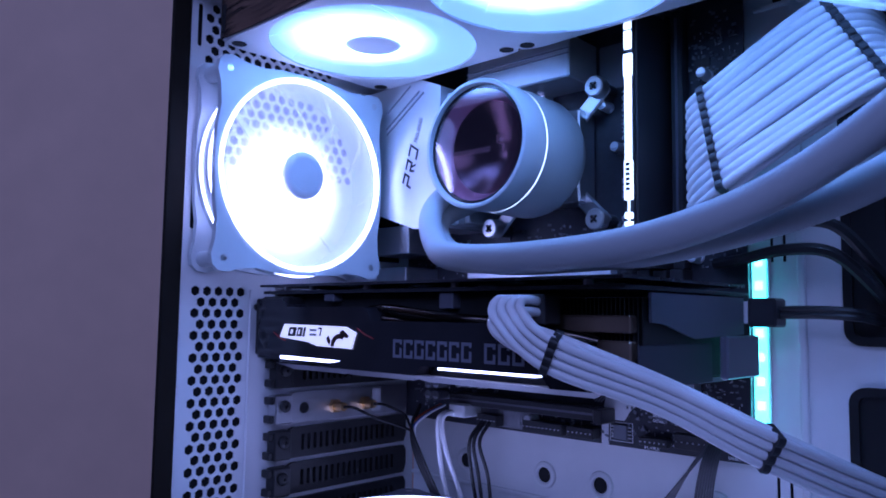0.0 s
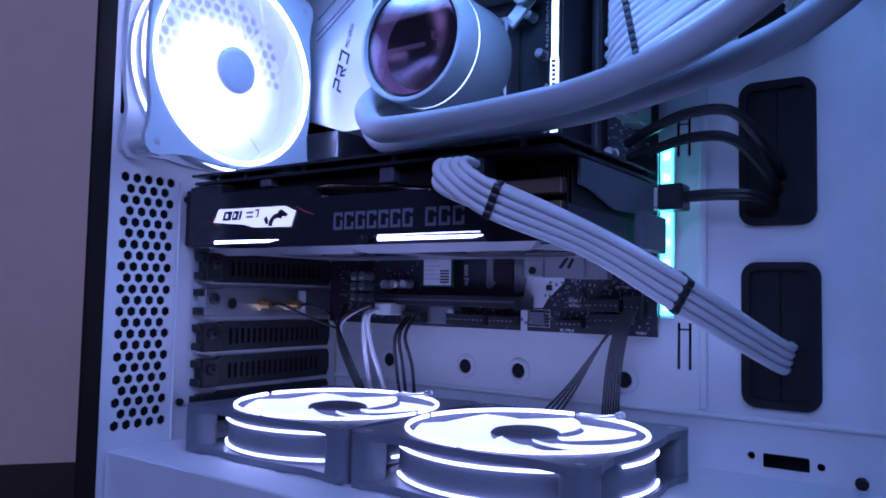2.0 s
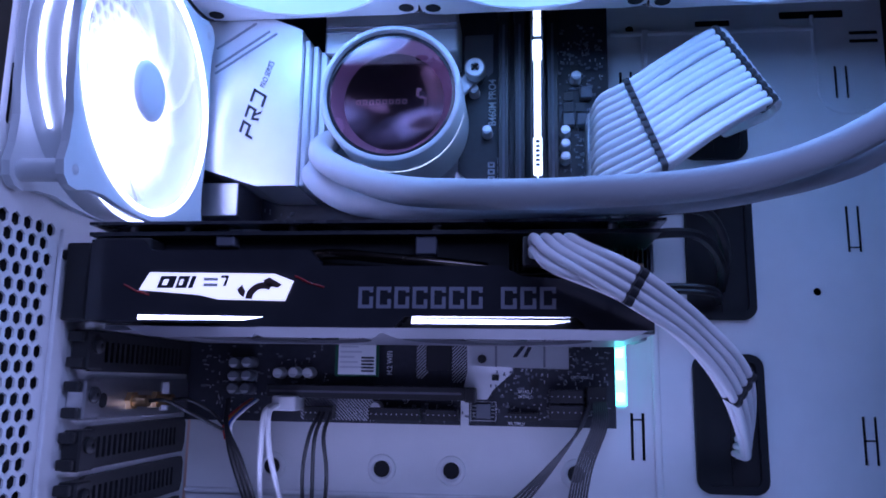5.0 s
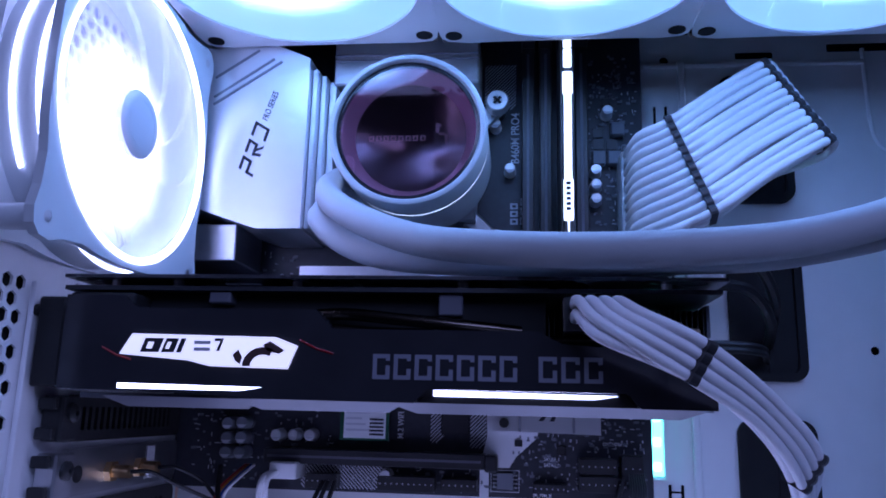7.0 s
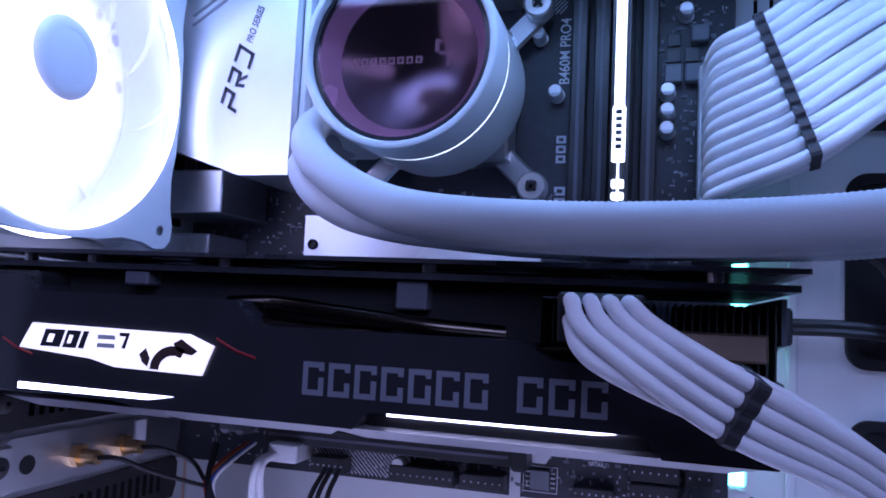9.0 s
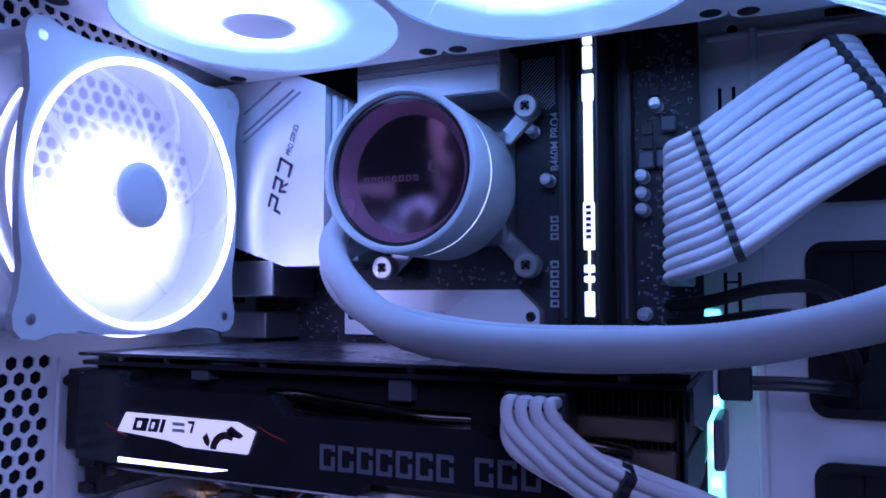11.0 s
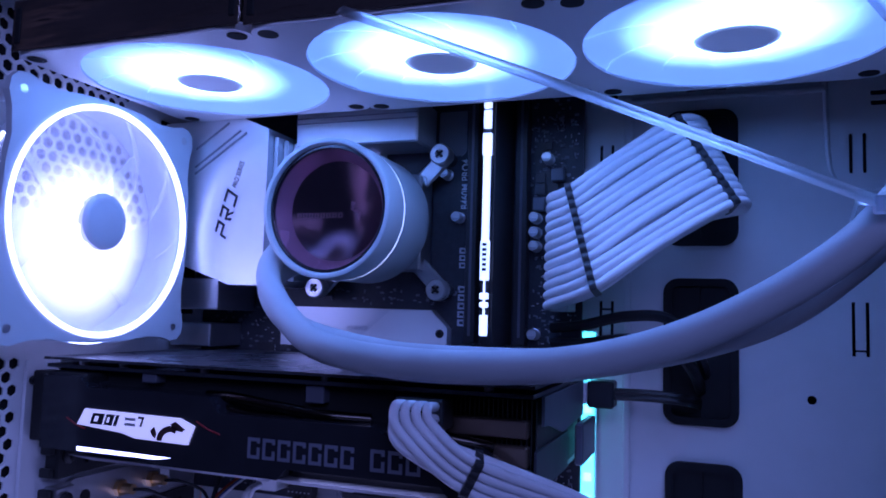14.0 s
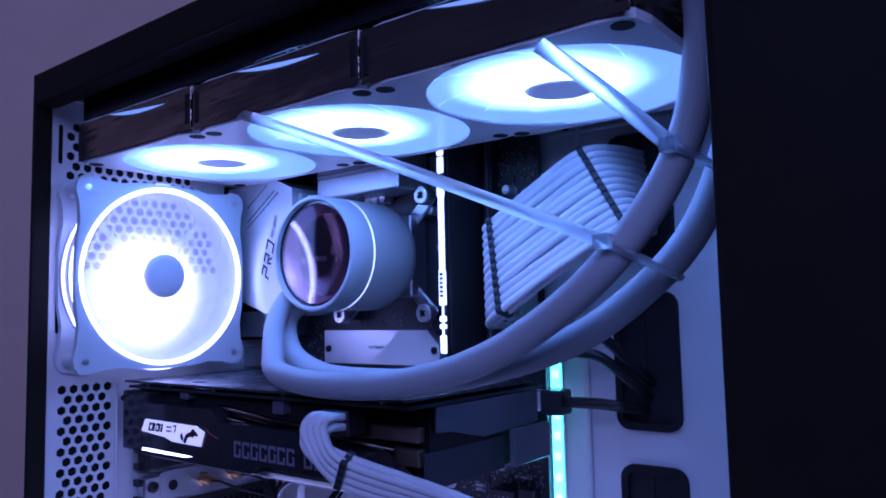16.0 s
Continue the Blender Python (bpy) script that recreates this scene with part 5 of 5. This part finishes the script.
pcie = thing("card_power_cable", "white sleeved card power cable held by black combs", "power cable", (0.073, -0.11, -0.087))
P1 = ((0.1056, -0.1350, -0.1001), (0.1006, -0.1334, -0.1095))
P2 = ((0.1580, -0.0711, -0.1343), (0.1520, -0.0697, -0.1445))
PC_BACK1 = behind(*P1, (0.049, 0.027, -0.0275), 0.0042)
PC_BACK2 = behind(*P2, (0.046, 0.095, -0.046), 0.0042)
for row in (0, 1):
    off, off2 = PC_BACK1 * row, PC_BACK2 * row
    for k in range(4):
        s = k / 3
        x0 = 0.0812 - 0.0128 * s
        z0 = -0.0855 - 0.0046 * row
        p1, p2 = lerp(*P1, s) + off, lerp(*P2, s) + off2
        mid = p1.lerp(p2, 0.5).lerp(lerp(*P1, 0.5).lerp(lerp(*P2, 0.5), 0.5) + off.lerp(off2, 0.5), 0.16) + Vector((0.0022, -0.0030, 0.0022))
        end = lerp((0.1790, 0.0060, -0.1610), (0.1760, 0.0020, -0.1720), s) + off2 * 0.5
        bm = B()
        sweep(bm, smooth_path([(x0, -0.1085, z0), (x0 + 0.0005, -0.1215, z0 + 0.0005), (x0 + 0.0065, -0.1300, z0 - 0.0045 - 0.003 * s), p1, mid, p2, end, end + Vector((0.0015, 0.024, -0.003))], 8), 0.00185, 12)
        part("cord", bm, SLEEVE, pcie, smooth=True)
comb("comb", *P1, PC_BACK1, 4, 0.0019, pcie)
comb("comb", *P2, PC_BACK2, 4, 0.0019, pcie)
block("plug", 0.0645, 0.0845, -0.1120, -0.1000, -0.0945, -0.0825, BLACK, pcie, 0.0006)


# ---- dark cables into the middle grommet ----
def wire(name, label, runs, r, mat, category="cable", group=""):
    w = None
    for pts in runs:
        bm = B()
        sweep(bm, smooth_path(pts, 7), r, 8)
        if w is None:
            w = thing(name, label, category, pts[0], group)
        part("strand", bm, mat, w, smooth=True)
    return w


wire("data_cable", "thick black cable curving into a tray grommet", [[(0.100, 0.012, -0.056), (0.118, -0.004, -0.054), (0.140, -0.010, -0.049), (0.160, -0.006, -0.050), (0.172, 0.008, -0.066), (0.176, 0.032, -0.080)]], 0.0028, WIRE_BLACK, group="black cables by the grommet")
wire("data_cable", "thick black cable curving into a tray grommet", [[(0.100, 0.014, -0.064), (0.118, 0.002, -0.063), (0.140, -0.004, -0.060), (0.158, -0.001, -0.062), (0.170, 0.010, -0.075), (0.174, 0.032, -0.088)]], 0.0028, WIRE_BLACK, group="black cables by the grommet")
sata = wire("drive_cable", "flat black cable with square black plug", [[(0.130, 0.008, -0.0868), (0.150, 0.008, -0.0866), (0.166, 0.012, -0.088), (0.174, 0.032, -0.092)], [(0.130, 0.008, -0.0895), (0.150, 0.008, -0.0893), (0.166, 0.012, -0.0905), (0.174, 0.032, -0.094)]], 0.0017, WIRE_BLACK)
block("plug", 0.1200, 0.1330, 0.0010, 0.0150, -0.0950, -0.0815, BLACK, sata, 0.001)
block("socket", 0.1080, 0.1198, 0.0030, BOARD - 0.0003, -0.0935, -0.0830, WHITE_PLASTIC, sata, 0.0006)

# light strip beside the board
strip = thing("light_strip", "cyan light strip along the edge of the board", "light strip", (0.119, 0.025, -0.11))
block("base", 0.1130, 0.1212, 0.0262, TRAY - 0.0003, -0.1520, -0.0570, PRINT_WHITE, strip, 0)
block("diffuser", 0.1135, 0.1200, 0.0250, 0.0261, -0.1500, -0.0580, LED_CYAN, strip, 0.0003)
for k in range(8):
    z = -0.1455 + 0.0118 * k
    block("diode", 0.1150, 0.1186, 0.0242, 0.0249, z - 0.002, z + 0.002, LED_DOT, strip, 0.0003)

# bundles below the board
wire("fan_lead", "pair of white fan leads hanging from the board", [[(-0.0690, 0.006, -0.1520), (-0.0720, -0.006, -0.1560), (-0.0740, -0.004, -0.1750), (-0.0760, 0.004, -0.2000), (-0.0750, 0.012, -0.2270)], [(-0.0670, 0.006, -0.1520), (-0.0700, -0.005, -0.1560), (-0.0700, -0.002, -0.1750), (-0.0660, 0.006, -0.2000), (-0.0610, 0.014, -0.2270)]], 0.0016, WHITE_PLASTIC)
block("white_plug", -0.0715, -0.0580, 0.0020, BOARD - 0.0003, -0.1555, -0.1475, WHITE_PLASTIC, bpy.data.objects["fan_lead"], 0.0008)
wire("front_lead", "three thin black leads hanging from the board", [[(-0.0450 + d, 0.004, -0.1560), (-0.0480 + d * 1.3, -0.004, -0.1680), (-0.0530 + d * 2.2, 0.004, -0.1900), (-0.0530 + d * 1.5, 0.014, -0.2270)] for d in (0.0, 0.0025, 0.006)], 0.0011, WIRE_BLACK)
wire("audio_lead", "dark wire bundle with coloured strands", [[(-0.0950, 0.000, -0.1500), (-0.0900, -0.012, -0.1640), (-0.0860 + d, -0.012, -0.1800), (-0.0800 + d, -0.002, -0.2050), (-0.0760 + d, 0.010, -0.2270)] for d in (0.0, 0.0022, 0.0044)], 0.0014, WIRE_BLACK)
al = bpy.data.objects["audio_lead"]
for k, mt in enumerate((WIRE_RED, WIRE_ORANGE, WIRE_BLUE, WHITE_PLASTIC)):
    bm = B()
    sweep(bm, smooth_path([(-0.0860 + 0.0014 * k, 0.010, -0.1500), (-0.0880 + 0.0014 * k, -0.004, -0.1550), (-0.0920 + 0.0014 * k, -0.011, -0.1620), (-0.0905 + 0.0012 * k, -0.0120, -0.1700)], 6), 0.0007, 7)
    part("coloured_strand", bm, mt, al, smooth=True)
wire("ribbon_lead", "flat grey-black ribbon of leads leaving the board", [[(0.1010 + 0.0010 * k, 0.006, -0.1480), (0.0990 + 0.0012 * k, -0.004, -0.1600), (0.0900 + 0.0014 * k, 0.006, -0.1850), (0.0830 + 0.0016 * k, 0.016, -0.2270)] for k in range(7)], 0.0006, WIRE_GREY)
wire("panel_lead", "thin black leads sweeping down from the board", [[(0.0990, 0.008, -0.1490 - 0.001 * k), (0.0900, 0.000, -0.1660), (0.0720 - 0.002 * k, 0.008, -0.1920), (0.0520 - 0.004 * k, 0.016, -0.2150), (0.035 - 0.004 * k, 0.018, -0.2270)] for k in range(4)], 0.0007, WIRE_GREY)

# ---- slot covers on the rear panel ----


def slot_cover(z, mat, label, vents, base=True):
    c = thing("slot_cover", label, "slot cover", (REAR, -0.04, z), "slot covers")
    X = REAR + 0.0012
    holes = [rrect(-0.072 + 0.0047 * k, -0.0695 + 0.0047 * k, z - 0.0050, z + 0.0045, 0.0004, 1) for k in range(17)] if vents else []
    bm = B()
    plate(bm, [(-0.083, z - 0.0092), (0.0155, z - 0.0092), (0.0175, z - 0.004), (0.0175, z + 0.006), (0.0155, z + 0.0092), (-0.078, z + 0.0092), (-0.083, z + 0.0070)], holes, 0.0022, axes((X, 0, 0), (0, 1, 0), (0, 0, 1)))
    part("blade", bm, mat, c)
    bm = B()
    box(bm, X, X + 0.0085, -0.0955, -0.0832, z - 0.0085, z + 0.0085, 0.0008, 1)
    part("tab", bm, BLACK_METAL if mat is not STEEL else STEEL, c)
    for dz in (-0.0055, 0.0055):
        bm = B()
        box(bm, X, X + 0.0070, -0.0985, -0.0955, z + dz - 0.0022, z + dz + 0.0022, 0.0005, 1)
        part("tooth", bm, BLACK_METAL, c)
    bm = B()
    lathe(bm, (X + 0.0085, -0.0893, z + 0.002), (1, 0, 0), [(0.0036, -0.0005), (0.0036, 0.0014), (0.0026, 0.0022), (0.0010, 0.0022), (0.0008, 0.0008), (0.0, 0.0008)], 16)
    part("screw", bm, BLACK_METAL, c, smooth=True)
    return c


for z in (-0.1275, -0.1699, -0.1911, -0.2123):
    slot_cover(z, BLACK_METAL, "black vented slot cover", True)
ant = slot_cover(-0.1487, STEEL, "bare steel bracket with two gold antenna sockets", False)
for y in (-0.047, -0.022):
    bm = B()
    cyl(bm, (REAR + 0.0034, y, -0.1500), (REAR + 0.0062, y, -0.1500), 0.0046, 6)
    n = part("hex_nut", bm, GOLD, ant)
    bm = B()
    cyl(bm, (REAR + 0.0062, y, -0.1500), (REAR + 0.0135, y, -0.1500), 0.0028, 16)
    part("gold_barrel", bm, GOLD, ant, smooth=True)
# bracket is not cut here: a black disc paints the hole's dark
bm = B()
cyl(bm, (REAR + 0.0030, -0.0705, -0.1495), (REAR + 0.0037, -0.0705, -0.1495), 0.0034, 18)
part("round_hole_disc", bm, BLACK_MATTE, ant)
block("paper_tag", REAR + 0.0034, REAR + 0.0040, -0.0150, -0.0075, -0.1560, -0.1410, LABEL, ant, 0)
for y in (-0.047, -0.022):
    wire("antenna_lead", "thin black antenna lead from a gold socket", [[(REAR + 0.0135, y, -0.1500), (-0.108, y + 0.002, -0.1500), (-0.100, y + 0.012, -0.1560), (-0.092, -0.012, -0.1650 + (y + 0.047) * 0.1)]], 0.0009, WIRE_BLACK, group="antenna leads")
